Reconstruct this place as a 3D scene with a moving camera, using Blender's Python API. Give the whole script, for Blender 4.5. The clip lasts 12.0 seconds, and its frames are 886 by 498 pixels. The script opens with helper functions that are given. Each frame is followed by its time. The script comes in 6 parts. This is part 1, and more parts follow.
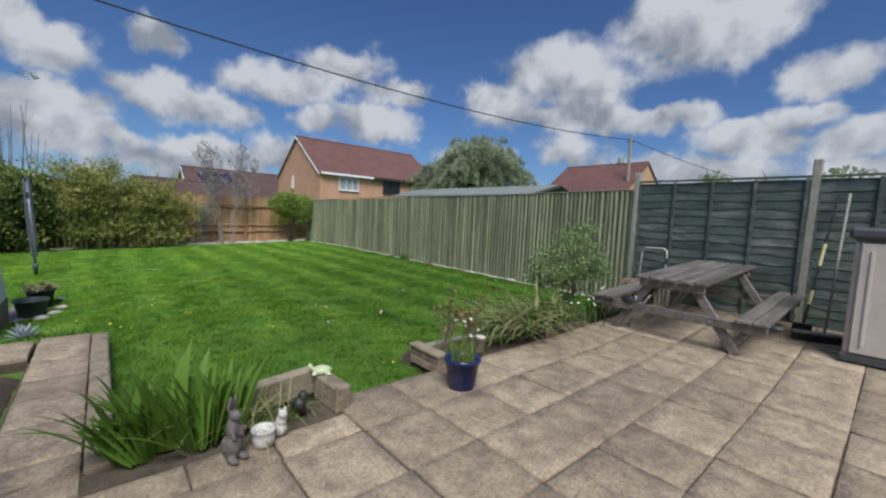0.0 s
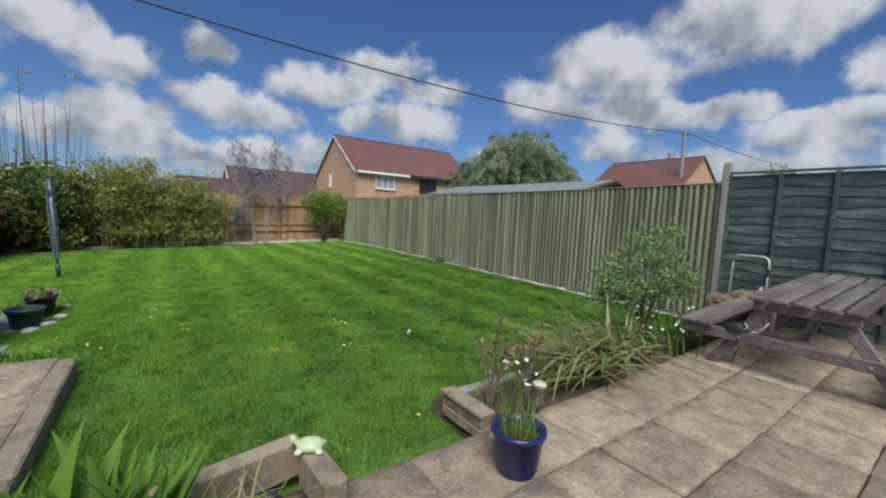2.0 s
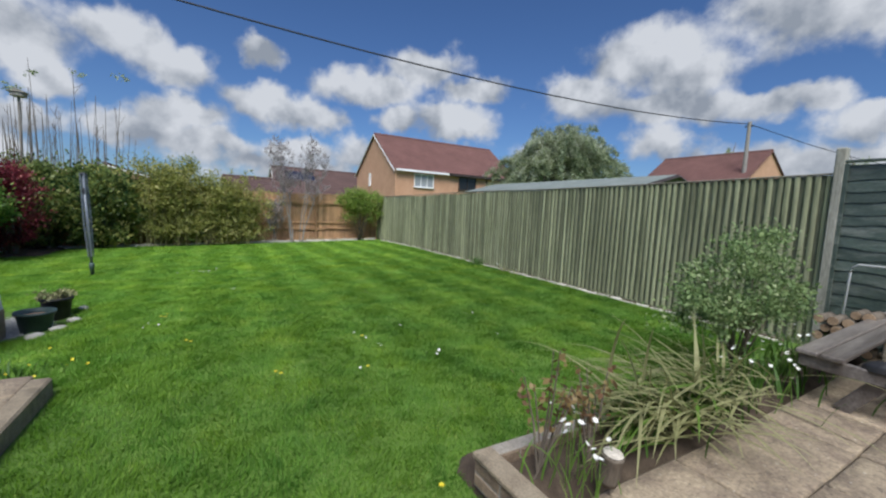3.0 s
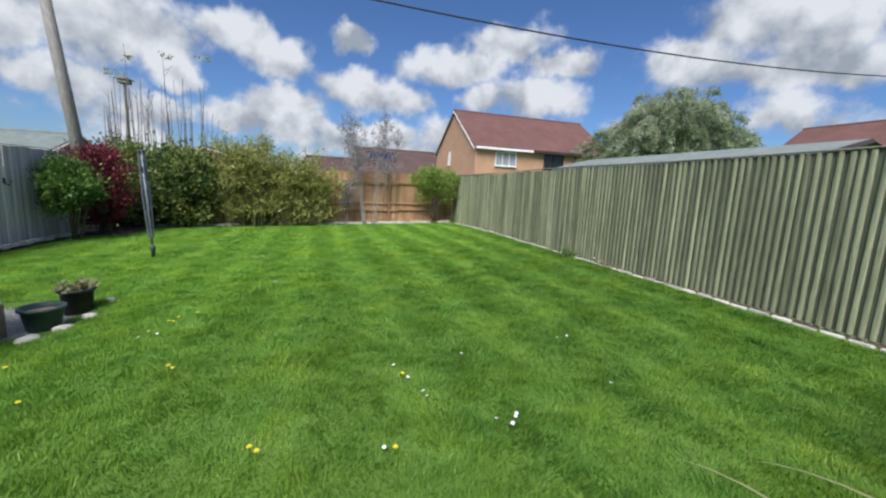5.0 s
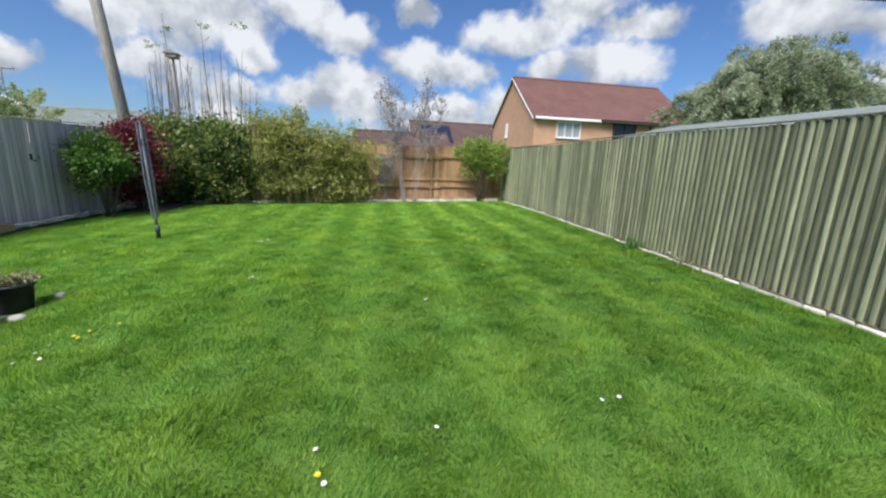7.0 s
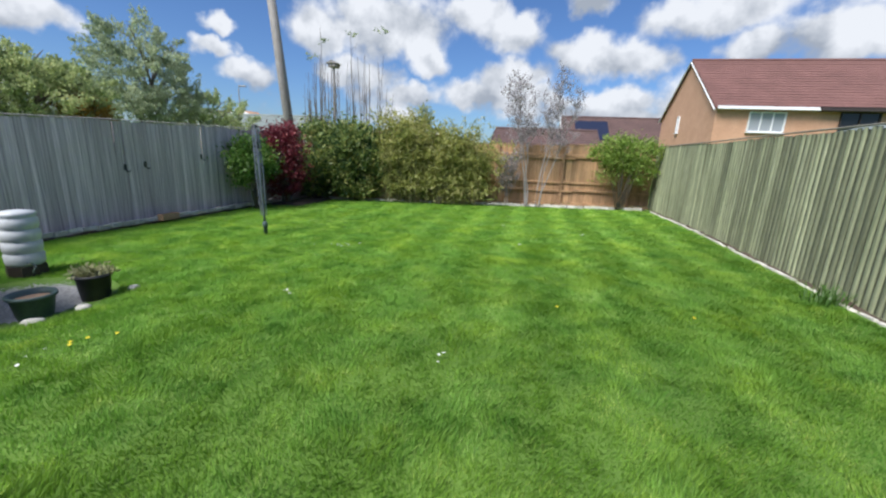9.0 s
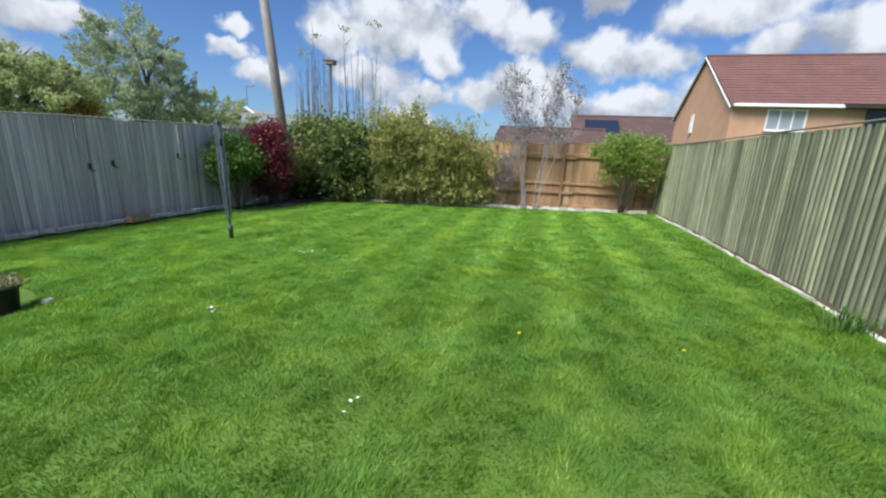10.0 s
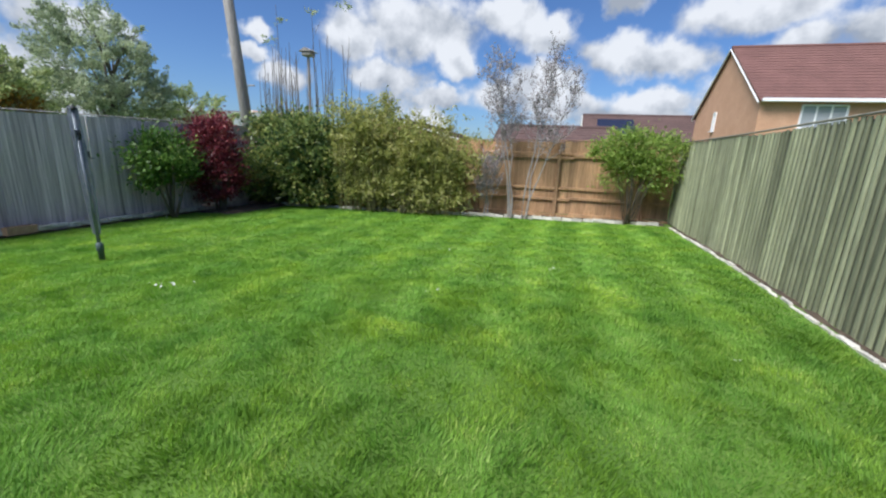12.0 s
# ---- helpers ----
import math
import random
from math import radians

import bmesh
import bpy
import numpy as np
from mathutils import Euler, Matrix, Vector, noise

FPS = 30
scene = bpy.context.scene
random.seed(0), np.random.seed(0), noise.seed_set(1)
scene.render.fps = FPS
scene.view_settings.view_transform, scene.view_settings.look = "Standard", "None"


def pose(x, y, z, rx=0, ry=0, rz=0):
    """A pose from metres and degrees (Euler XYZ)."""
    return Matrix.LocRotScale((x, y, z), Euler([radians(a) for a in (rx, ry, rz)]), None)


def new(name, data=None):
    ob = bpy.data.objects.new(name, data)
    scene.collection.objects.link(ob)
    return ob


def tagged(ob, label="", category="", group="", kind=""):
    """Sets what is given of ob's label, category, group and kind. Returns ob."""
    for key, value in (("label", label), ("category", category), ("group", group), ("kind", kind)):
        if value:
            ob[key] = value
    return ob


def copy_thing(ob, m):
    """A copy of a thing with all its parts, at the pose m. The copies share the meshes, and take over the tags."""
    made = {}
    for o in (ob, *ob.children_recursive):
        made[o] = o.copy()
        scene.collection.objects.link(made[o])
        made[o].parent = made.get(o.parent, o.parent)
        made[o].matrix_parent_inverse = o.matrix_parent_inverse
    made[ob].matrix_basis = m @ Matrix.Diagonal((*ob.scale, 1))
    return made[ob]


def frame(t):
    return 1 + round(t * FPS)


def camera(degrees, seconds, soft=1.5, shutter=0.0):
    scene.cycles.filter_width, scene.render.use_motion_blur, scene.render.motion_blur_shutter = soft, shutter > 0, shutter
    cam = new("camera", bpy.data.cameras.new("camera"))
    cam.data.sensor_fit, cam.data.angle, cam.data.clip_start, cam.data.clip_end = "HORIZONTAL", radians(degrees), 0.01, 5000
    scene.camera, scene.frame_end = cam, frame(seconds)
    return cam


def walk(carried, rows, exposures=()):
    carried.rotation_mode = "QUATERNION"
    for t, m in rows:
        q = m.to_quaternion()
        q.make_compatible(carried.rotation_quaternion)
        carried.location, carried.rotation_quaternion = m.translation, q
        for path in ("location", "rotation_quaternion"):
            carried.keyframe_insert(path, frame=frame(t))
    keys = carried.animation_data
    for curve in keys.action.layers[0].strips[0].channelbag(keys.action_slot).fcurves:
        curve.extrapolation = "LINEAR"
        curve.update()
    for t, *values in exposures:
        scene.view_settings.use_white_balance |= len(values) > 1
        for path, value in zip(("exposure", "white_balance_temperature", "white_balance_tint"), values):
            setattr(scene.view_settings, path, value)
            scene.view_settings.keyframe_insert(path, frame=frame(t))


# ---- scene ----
cam = camera(96.5, 12.0, soft=2.3)
METRES, EYE, TILT, LEAN, TURN = 9.6, 1.5, 0.0, 0.0, 0.0
ROWS = [
    (0.0, 0.0, 0.0, 0.0, 0.22, -4.7, -2.68),
    (0.5, -0.0003, 0.0225, -0.0001, 0.22, -4.87, -2.61),
    (1.0, 0.0016, 0.0506, 0.0006, 0.6, -4.88, -2.61),
    (1.5, -0.0033, 0.0769, -0.0017, 2.75, -4.99, -2.67),
    (2.0, -0.0069, 0.1103, 0.001, 5.55, -5.12, -2.68),
    (2.5, -0.0083, 0.1509, 0.0028, 7.76, -5.32, -2.67),
    (3.0, -0.0121, 0.1913, 0.0004, 11.27, -5.57, -2.77),
    (3.5, -0.0214, 0.2309, 0.0051, 14.78, -6.33, -2.8),
    (5.5, -0.0559, 0.3893, -0.0057, 23.96, -10.1, -2.7),
    (6.0, -0.0644, 0.4244, -0.0084, 24.3, -11.44, -2.63),
    (6.5, -0.0675, 0.4672, -0.0062, 26.34, -12.23, -2.52),
    (7.0, -0.0574, 0.5086, -0.0019, 31.56, -12.78, -2.43),
    (7.5, -0.0482, 0.5468, -0.0005, 38.9, -13.18, -2.41),
    (9.5, -0.0509, 0.7125, 0.0118, 55.03, -14.11, -2.52),
    (10.0, -0.0653, 0.7588, 0.0096, 55.26, -14.1, -2.52),
    (10.5, -0.0865, 0.8097, 0.0085, 55.54, -13.84, -2.57),
    (11.0, -0.112, 0.8614, 0.0065, 55.95, -13.88, -2.58),
    (11.5, -0.1367, 0.9158, 0.0051, 56.44, -13.96, -2.59),
    (12.0, -0.1585, 0.9646, 0.0056, 57.44, -13.92, -2.56),
]
walk(cam, [(t, pose(0, 0, EYE, TILT, LEAN, TURN) @ pose(METRES * x, METRES * y, METRES * z, 90 + pitch, roll, yaw)) for t, x, y, z, yaw, pitch, roll in ROWS],
     exposures=[(0.0, 0.04, 6300, 10), (2.5, 0.14, 6300, 10), (5.5, 0.50, 6400, 10), (7.5, 0.62, 6450, 10), (9.5, 0.64, 6350, 10), (12.0, 0.60, 6300, 10)])

# ---- the garden's own axes: a runs along the back of the house, b away from it ----
UX, UY = 0.755, 0.655
SPIN = math.degrees(math.atan2(UY, UX))


def G(a, b, z=0.0):
    return Vector((UX * a - UY * b, UY * a + UX * b, z))


def at(a, b, z=0.0, turn=0.0, rx=0.0, ry=0.0):
    """A pose in the garden's axes."""
    p = G(a, b, z)
    return Matrix.Translation(p) @ pose(0, 0, 0, 0, 0, SPIN + turn) @ pose(0, 0, 0, rx, ry, 0)


def ground_z(a, b):
    """The lawn falls gently to the far side."""
    x, y = UX * a - UY * b, UY * a + UX * b
    dip = 0.12 * math.exp(-((a + 1.1) ** 2 + (b - 7.95) ** 2) / 0.8)
    return 0.035 * min(0.0, max(x, -22.0) + 4.0) + 0.01 * (min(max(y, 4.0), 30.0) - 6.0) - dip


# ---- light ----
SUN_AZ, SUN_EL = 171.0, 52.0     # compass degrees clockwise from +y, and height
world = bpy.data.worlds.new("world")
scene.world = world
world.use_nodes = True
wt = world.node_tree
wt.nodes.clear()


def wnode(kind, **values):
    n = wt.nodes.new(kind)
    for k, v in values.items():
        n.inputs[k].default_value = v
    return n


def wmath(op, a, b=None, clamp=False):
    n = wt.nodes.new("ShaderNodeMath")
    n.operation, n.use_clamp = op, clamp
    for i, v in enumerate((a, b)):
        if v is None:
            continue
        if isinstance(v, (int, float)):
            n.inputs[i].default_value = v
        else:
            wt.links.new(v, n.inputs[i])
    return n.outputs[0]


sky = wt.nodes.new("ShaderNodeTexSky")
sky.sky_type, sky.sun_disc = "NISHITA", False
sky.sun_elevation, sky.sun_rotation = radians(SUN_EL), radians(SUN_AZ)
sky.air_density, sky.dust_density, sky.ozone_density = 1.0, 0.6, 2.5
coord = wt.nodes.new("ShaderNodeTexCoord").outputs["Generated"]
# clouds: compass bearing, height, half width, half height, in degrees
CLOUDS = [(31.1, 23.0, 8.9, 4.7), (13.7, 19.7, 6.3, 3.6), (19.0, 16.8, 5.3, 2.8), (6.7, 15.6, 6.3, 2.6), (15.9, 13.8, 8.4, 2.0),
          (-14.6, 18.7, 5.6, 2.5), (-22.4, 15.6, 6.1, 2.2), (-7.7, 16.4, 4.3, 1.7), (-11.4, 12.5, 6.1, 2.5), (-18.2, 12.3, 2.9, 1.7),
          (-44.4, 14.6, 4.3, 2.3), (-35.9, 18.1, 3.1, 1.7), (-44.2, 9.7, 5.6, 2.2), (-35.2, 12.5, 4.8, 2.2), (-30.7, 11.4, 5.3, 2.1),
          (42.8, 16.1, 3.8, 2.2), (30.9, 13.3, 2.6, 1.5), (26.0, 13.2, 4.2, 1.7), (41.0, 12.3, 3.2, 1.4)]
LOW_CLOUDS = [(36.8, 10.4, 5.6, 1.6), (44.6, 9.7, 3.2, 2.0), (16.3, 9.3, 3.7, 2.4), (-41.6, 6.8, 6.8, 1.8), (-31.9, 6.9, 6.4, 1.6), (52, 13, 5.0, 2.6),
              (31, 7, 9.0, 2.4), (49, 6, 7.0, 2.6), (4, 8, 6.0, 2.2), (-20, 7, 8.0, 2.2), (-33, 5, 10.0, 2.0)]
WEST_CLOUDS = [(-98.6, 10.8, 5.0, 1.6), (-81.3, 13.2, 1.7, 1.0), (-81.8, 10.6, 2.1, 1.1), (-78.3, 8.0, 3.5, 1.7), (-61.9, 15.3, 9.0, 3.6),
               (-69.7, 13.4, 3.8, 2.8), (-56.2, 11.5, 2.9, 2.0), (-66.2, 9.1, 4.4, 2.0), (-49.5, 7.6, 5.3, 1.8), (-59.1, 7.0, 4.6, 1.3), (-50.2, 17.1, 4.4, 2.4)]
puff = wnode("ShaderNodeTexNoise", Scale=14.0, Detail=4.0, Roughness=0.55)
wt.links.new(coord, puff.inputs["Vector"])
warp = wt.nodes.new("ShaderNodeVectorMath")
warp.operation = "SUBTRACT"
wt.links.new(puff.outputs["Color"], warp.inputs[0])
warp.inputs[1].default_value = (0.5, 0.5, 0.5)
warp2 = wt.nodes.new("ShaderNodeVectorMath")
warp2.operation = "MULTIPLY_ADD"
wt.links.new(warp.outputs[0], warp2.inputs[0])
warp2.inputs[1].default_value = (0.085, 0.085, 0.075)
wt.links.new(coord, warp2.inputs[2])
thick, belly = None, None
for az, el, w, h in CLOUDS + LOW_CLOUDS + WEST_CLOUDS:
    back = Matrix.Rotation(-radians(az), 4, "Z") @ Matrix.Rotation(radians(el), 4, "X")
    m = wt.nodes.new("ShaderNodeMapping")
    m.vector_type = "TEXTURE"
    m.inputs["Location"].default_value = back @ Vector((0, 1, 0))
    m.inputs["Rotation"].default_value = back.to_euler()
    m.inputs["Scale"].default_value = (radians(w) * 1.25, 0.4, radians(h) * 1.3)
    wt.links.new(warp2.outputs[0], m.inputs["Vector"])
    ln = wt.nodes.new("ShaderNodeVectorMath")
    ln.operation = "LENGTH"
    wt.links.new(m.outputs[0], ln.inputs[0])
    one = wmath("SUBTRACT", 1.0, ln.outputs["Value"])
    sp = wt.nodes.new("ShaderNodeSeparateXYZ")
    wt.links.new(m.outputs[0], sp.inputs[0])
    lit = wmath("MULTIPLY", wmath("ADD", one, 0.25, clamp=True), sp.outputs["Z"])
    thick = one if thick is None else wmath("SMOOTH_MAX", thick, one)
    belly = lit if belly is None else wmath("ADD", belly, lit)
for n in wt.nodes:
    if n.type == "MATH" and n.operation == "SMOOTH_MAX":
        n.inputs[2].default_value = 0.25
fine = wnode("ShaderNodeTexNoise", Scale=12.0, Detail=6.0, Roughness=0.54)
wt.links.new(coord, fine.inputs["Vector"])
high = wt.nodes.new("ShaderNodeVectorMath")
high.operation = "ADD"
wt.links.new(coord, high.inputs[0])
high.inputs[1].default_value = (-0.008, -0.008, 0.022)
fine2 = wnode("ShaderNodeTexNoise", Scale=13.0, Detail=4.0, Roughness=0.5)
wt.links.new(high.outputs[0], fine2.inputs["Vector"])
edge = wmath("ADD", thick, wmath("MULTIPLY", wmath("SUBTRACT", fine.outputs["Fac"], 0.5), 1.25))
# thin, broken cloud over the rest of the sky
rest = wnode("ShaderNodeTexNoise", Scale=4.5, Detail=7.0, Roughness=0.58)
wt.links.new(coord, rest.inputs["Vector"])
broad = wmath("MULTIPLY", wmath("SUBTRACT", rest.outputs["Fac"], 0.60), 4.0)
sep = wt.nodes.new("ShaderNodeSeparateXYZ")
wt.links.new(coord, sep.inputs[0])
low = wmath("SUBTRACT", 0.42, wmath("MULTIPLY", wmath("ABSOLUTE", wmath("SUBTRACT", sep.outputs["Z"], 0.06)), 2.2))
over = wmath("MULTIPLY", wmath("SUBTRACT", sep.outputs["Z"], 0.48, clamp=True), 5.0)   # thicker cloud overhead, out of view, added to raise the ambient light
broad = wmath("ADD", wmath("ADD", broad, low), over)
dens = wt.nodes.new("ShaderNodeMapRange")
dens.interpolation_type = "SMOOTHSTEP"
dens.inputs["From Min"].default_value, dens.inputs["From Max"].default_value = 0.0, 0.5
wt.links.new(wmath("MAXIMUM", edge, broad), dens.inputs["Value"])
shade = wmath("ADD", wmath("MULTIPLY", wmath("SUBTRACT", fine.outputs["Fac"], fine2.outputs["Fac"]), 2.3), 0.52)
shade = wmath("ADD", shade, wmath("MULTIPLY", belly, 0.7), clamp=True)
tone = wt.nodes.new("ShaderNodeValToRGB")
tone.color_ramp.elements[0].position, tone.color_ramp.elements[0].color = 0.0, (3.3, 3.7, 4.35, 1)
tone.color_ramp.elements[1].position, tone.color_ramp.elements[1].color = 0.9, (7.4, 7.65, 8.1, 1)
wt.links.new(shade, tone.inputs["Fac"])
deep = wt.nodes.new("ShaderNodeMix")
deep.data_type, deep.blend_type = "RGBA", "MULTIPLY"
deep.inputs["Factor"].default_value = 1.0
deep.inputs["B"].default_value = deep.inputs[7].default_value = (0.58, 0.77, 1.06, 1)
wt.links.new(sky.outputs[0], deep.inputs[6])
mixc = wt.nodes.new("ShaderNodeMix")
mixc.data_type = "RGBA"
wt.links.new(dens.outputs[0], mixc.inputs["Factor"])
wt.links.new(deep.outputs[2], mixc.inputs[6])
wt.links.new(tone.outputs[0], mixc.inputs[7])
bg = wnode("ShaderNodeBackground", Strength=0.075)
wt.links.new(mixc.outputs[2], bg.inputs["Color"])
wt.links.new(bg.outputs[0], wt.nodes.new("ShaderNodeOutputWorld").inputs["Surface"])

sun = new("sun", bpy.data.lights.new("sun", "SUN"))
sun.data.energy, sun.data.angle, sun.data.color = 3.9, radians(32.0), (1.0, 0.975, 0.94)
sun.matrix_world = pose(0, 0, 30, 90 - SUN_EL, 0, -SUN_AZ + 180)
scene.view_settings.exposure = 0.0


# ---- materials ----
def tint(c):
    return (c[0], c[1], c[2], 1.0)


def mat(name, c1, c2, rough=0.8, scale=6.0, stretch=(1, 1, 1), fine=70.0, bump=0.25, rnd=0.0, metal=0.0, stain=None, stain_scale=2.0, stain_amount=0.5, grain=0.35):
    """Two scales of colour change, a fine relief, and a change from piece to piece."""
    m = bpy.data.materials.new(name)
    m.use_nodes = True
    nt = m.node_tree
    bs = nt.nodes["Principled BSDF"]
    bs.inputs["Roughness"].default_value, bs.inputs["Metallic"].default_value = rough, metal
    tc, oi = nt.nodes.new("ShaderNodeTexCoord"), nt.nodes.new("ShaderNodeObjectInfo")
    shift = nt.nodes.new("ShaderNodeVectorMath")
    shift.operation = "MULTIPLY_ADD"
    nt.links.new(oi.outputs["Random"], shift.inputs[0])
    shift.inputs[1].default_value = (37.0, 23.0, 51.0)
    nt.links.new(tc.outputs["Object"], shift.inputs[2])
    mp = nt.nodes.new("ShaderNodeMapping")
    mp.inputs["Scale"].default_value = stretch
    nt.links.new(shift.outputs[0], mp.inputs["Vector"])

    def noi(s, d):
        n = nt.nodes.new("ShaderNodeTexNoise")
        n.inputs["Scale"].default_value, n.inputs["Detail"].default_value, n.inputs["Roughness"].default_value = s, d, 0.62
        nt.links.new(mp.outputs[0], n.inputs["Vector"])
        return n.outputs["Fac"]

    def mixc(kind, fac, a, b):
        n = nt.nodes.new("ShaderNodeMix")
        n.data_type, n.blend_type = "RGBA", kind
        for sock, v in ((n.inputs[0], fac), (n.inputs[6], a), (n.inputs[7], b)):
            if isinstance(v, (int, float, tuple)):
                sock.default_value = v
            else:
                nt.links.new(v, sock)
        return n.outputs[2]

    def ramp(v, lo, hi, a=0.0, b=1.0):
        n = nt.nodes.new("ShaderNodeMapRange")
        for k, q in (("From Min", lo), ("From Max", hi), ("To Min", a), ("To Max", b)):
            n.inputs[k].default_value = q
        nt.links.new(v, n.inputs["Value"])
        return n.outputs[0]

    big, small = noi(scale, 5.0), noi(fine, 4.0)
    col = mixc("MIX", ramp(big, 0.3, 0.7), tint(c1), tint(c2))
    if stain:
        col = mixc("MIX", ramp(noi(stain_scale, 6.0), 0.5, 0.68, 0.0, stain_amount), col, tint(stain))
    g = nt.nodes.new("ShaderNodeCombineColor")
    gv = ramp(small, 0.25, 0.75, 1.0 - grain, 1.0 + grain)
    for i in range(3):
        nt.links.new(gv, g.inputs[i])
    col = mixc("MULTIPLY", 1.0, col, g.outputs[0])
    if rnd:
        hs = nt.nodes.new("ShaderNodeHueSaturation")
        nt.links.new(ramp(oi.outputs["Random"], 0, 1, 1.0 - rnd, 1.0 + rnd), hs.inputs["Value"])
        nt.links.new(col, hs.inputs["Color"])
        col = hs.outputs[0]
    nt.links.new(col, bs.inputs["Base Color"])
    if bump:
        bp = nt.nodes.new("ShaderNodeBump")
        bp.inputs["Strength"].default_value, bp.inputs["Distance"].default_value = bump, 0.01
        both = nt.nodes.new("ShaderNodeMath")
        both.operation = "ADD"
        nt.links.new(big, both.inputs[0])
        nt.links.new(small, both.inputs[1])
        nt.links.new(both.outputs[0], bp.inputs["Height"])
        nt.links.new(bp.outputs[0], bs.inputs["Normal"])
    return m


def leaf_mat(name, c1, c2, c3=None, through_light=0.35, rough=0.55, patch=0.6, patch_amount=0.5):
    """Leaves: the colour changes from leaf to leaf and over larger patches; some light passes through."""
    m = bpy.data.materials.new(name)
    m.use_nodes = True
    nt = m.node_tree
    bs = nt.nodes["Principled BSDF"]
    bs.inputs["Roughness"].default_value = rough
    bs.inputs["Specular IOR Level"].default_value = 0.3
    geo, tc = nt.nodes.new("ShaderNodeNewGeometry"), nt.nodes.new("ShaderNodeTexCoord")
    cr = nt.nodes.new("ShaderNodeValToRGB")
    cr.color_ramp.elements[0].color, cr.color_ramp.elements[1].color = tint(c1), tint(c2)
    if c3:
        e = cr.color_ramp.elements.new(0.93)
        e.color = tint(c2)
        cr.color_ramp.elements[2].color = tint(c3)
    n = nt.nodes.new("ShaderNodeTexNoise")
    n.inputs["Scale"].default_value, n.inputs["Detail"].default_value = patch, 3.0
    nt.links.new(tc.outputs["Object"], n.inputs["Vector"])
    mx = nt.nodes.new("ShaderNodeMath")
    mx.operation, mx.use_clamp = "MULTIPLY_ADD", True
    sb = nt.nodes.new("ShaderNodeMath")
    sb.operation = "SUBTRACT"
    nt.links.new(n.outputs["Fac"], sb.inputs[0])
    sb.inputs[1].default_value = 0.5
    nt.links.new(sb.outputs[0], mx.inputs[0])
    mx.inputs[1].default_value = patch_amount * 4.0
    nt.links.new(geo.outputs["Random Per Island"], mx.inputs[2])
    nt.links.new(mx.outputs[0], cr.inputs["Fac"])
    nt.links.new(cr.outputs[0], bs.inputs["Base Color"])
    tr = nt.nodes.new("ShaderNodeBsdfTranslucent")
    nt.links.new(cr.outputs[0], tr.inputs["Color"])
    ms = nt.nodes.new("ShaderNodeMixShader")
    ms.inputs[0].default_value = through_light
    nt.links.new(bs.outputs[0], ms.inputs[1])
    nt.links.new(tr.outputs[0], ms.inputs[2])
    nt.links.new(ms.outputs[0], nt.nodes["Material Output"].inputs["Surface"])
    return m


M_SOIL = mat("soil", (0.05, 0.035, 0.024), (0.11, 0.08, 0.055), 0.95, 9, fine=120, bump=0.6)
M_TURF = mat("turf", (0.075, 0.15, 0.018), (0.125, 0.225, 0.03), 0.95, 1.2, fine=160, bump=0.5)
M_GRASS = leaf_mat("grass_blade", (0.083, 0.19, 0.017), (0.17, 0.325, 0.033), (0.28, 0.40, 0.075), 0.4, 0.6, 2.6, 0.3)
# grass of two kinds grows in patches: yellow-green and blue-green
gt = M_GRASS.node_tree
gm, gn, gc = gt.nodes.new("ShaderNodeMix"), gt.nodes.new("ShaderNodeTexNoise"), gt.nodes.new("ShaderNodeMapRange")
gm.data_type, gm.blend_type = "RGBA", "MULTIPLY"
gn.inputs["Scale"].default_value, gn.inputs["Detail"].default_value = 1.7, 3.0
gc.inputs["From Min"].default_value, gc.inputs["From Max"].default_value = 0.44, 0.58
gt.links.new(gt.nodes["Texture Coordinate"].outputs["Object"], gn.inputs["Vector"])
gt.links.new(gn.outputs["Fac"], gc.inputs["Value"])
gt.links.new(gc.outputs[0], gm.inputs["Factor"])
gramp = [n for n in gt.nodes if n.type == "VALTORGB"][0]
gused = [l.to_socket for l in gramp.outputs[0].links]
gt.links.new(gramp.outputs[0], gm.inputs[6])
gm.inputs[7].default_value = (0.86, 0.95, 1.2, 1)
# paler grass towards the far left half of the lawn, with a ragged edge
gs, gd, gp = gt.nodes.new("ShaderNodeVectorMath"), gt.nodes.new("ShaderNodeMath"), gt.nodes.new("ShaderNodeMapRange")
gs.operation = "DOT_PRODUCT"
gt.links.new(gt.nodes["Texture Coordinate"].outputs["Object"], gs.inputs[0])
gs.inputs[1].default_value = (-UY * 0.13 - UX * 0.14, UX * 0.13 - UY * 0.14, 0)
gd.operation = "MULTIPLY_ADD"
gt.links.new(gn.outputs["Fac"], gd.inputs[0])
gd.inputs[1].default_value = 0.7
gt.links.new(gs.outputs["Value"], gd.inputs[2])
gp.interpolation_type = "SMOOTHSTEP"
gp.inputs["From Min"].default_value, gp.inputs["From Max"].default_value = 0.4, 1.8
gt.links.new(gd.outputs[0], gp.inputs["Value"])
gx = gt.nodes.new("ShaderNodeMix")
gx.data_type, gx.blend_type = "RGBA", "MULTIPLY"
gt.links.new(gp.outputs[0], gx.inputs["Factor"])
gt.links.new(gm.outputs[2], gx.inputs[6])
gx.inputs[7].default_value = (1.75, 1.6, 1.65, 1)
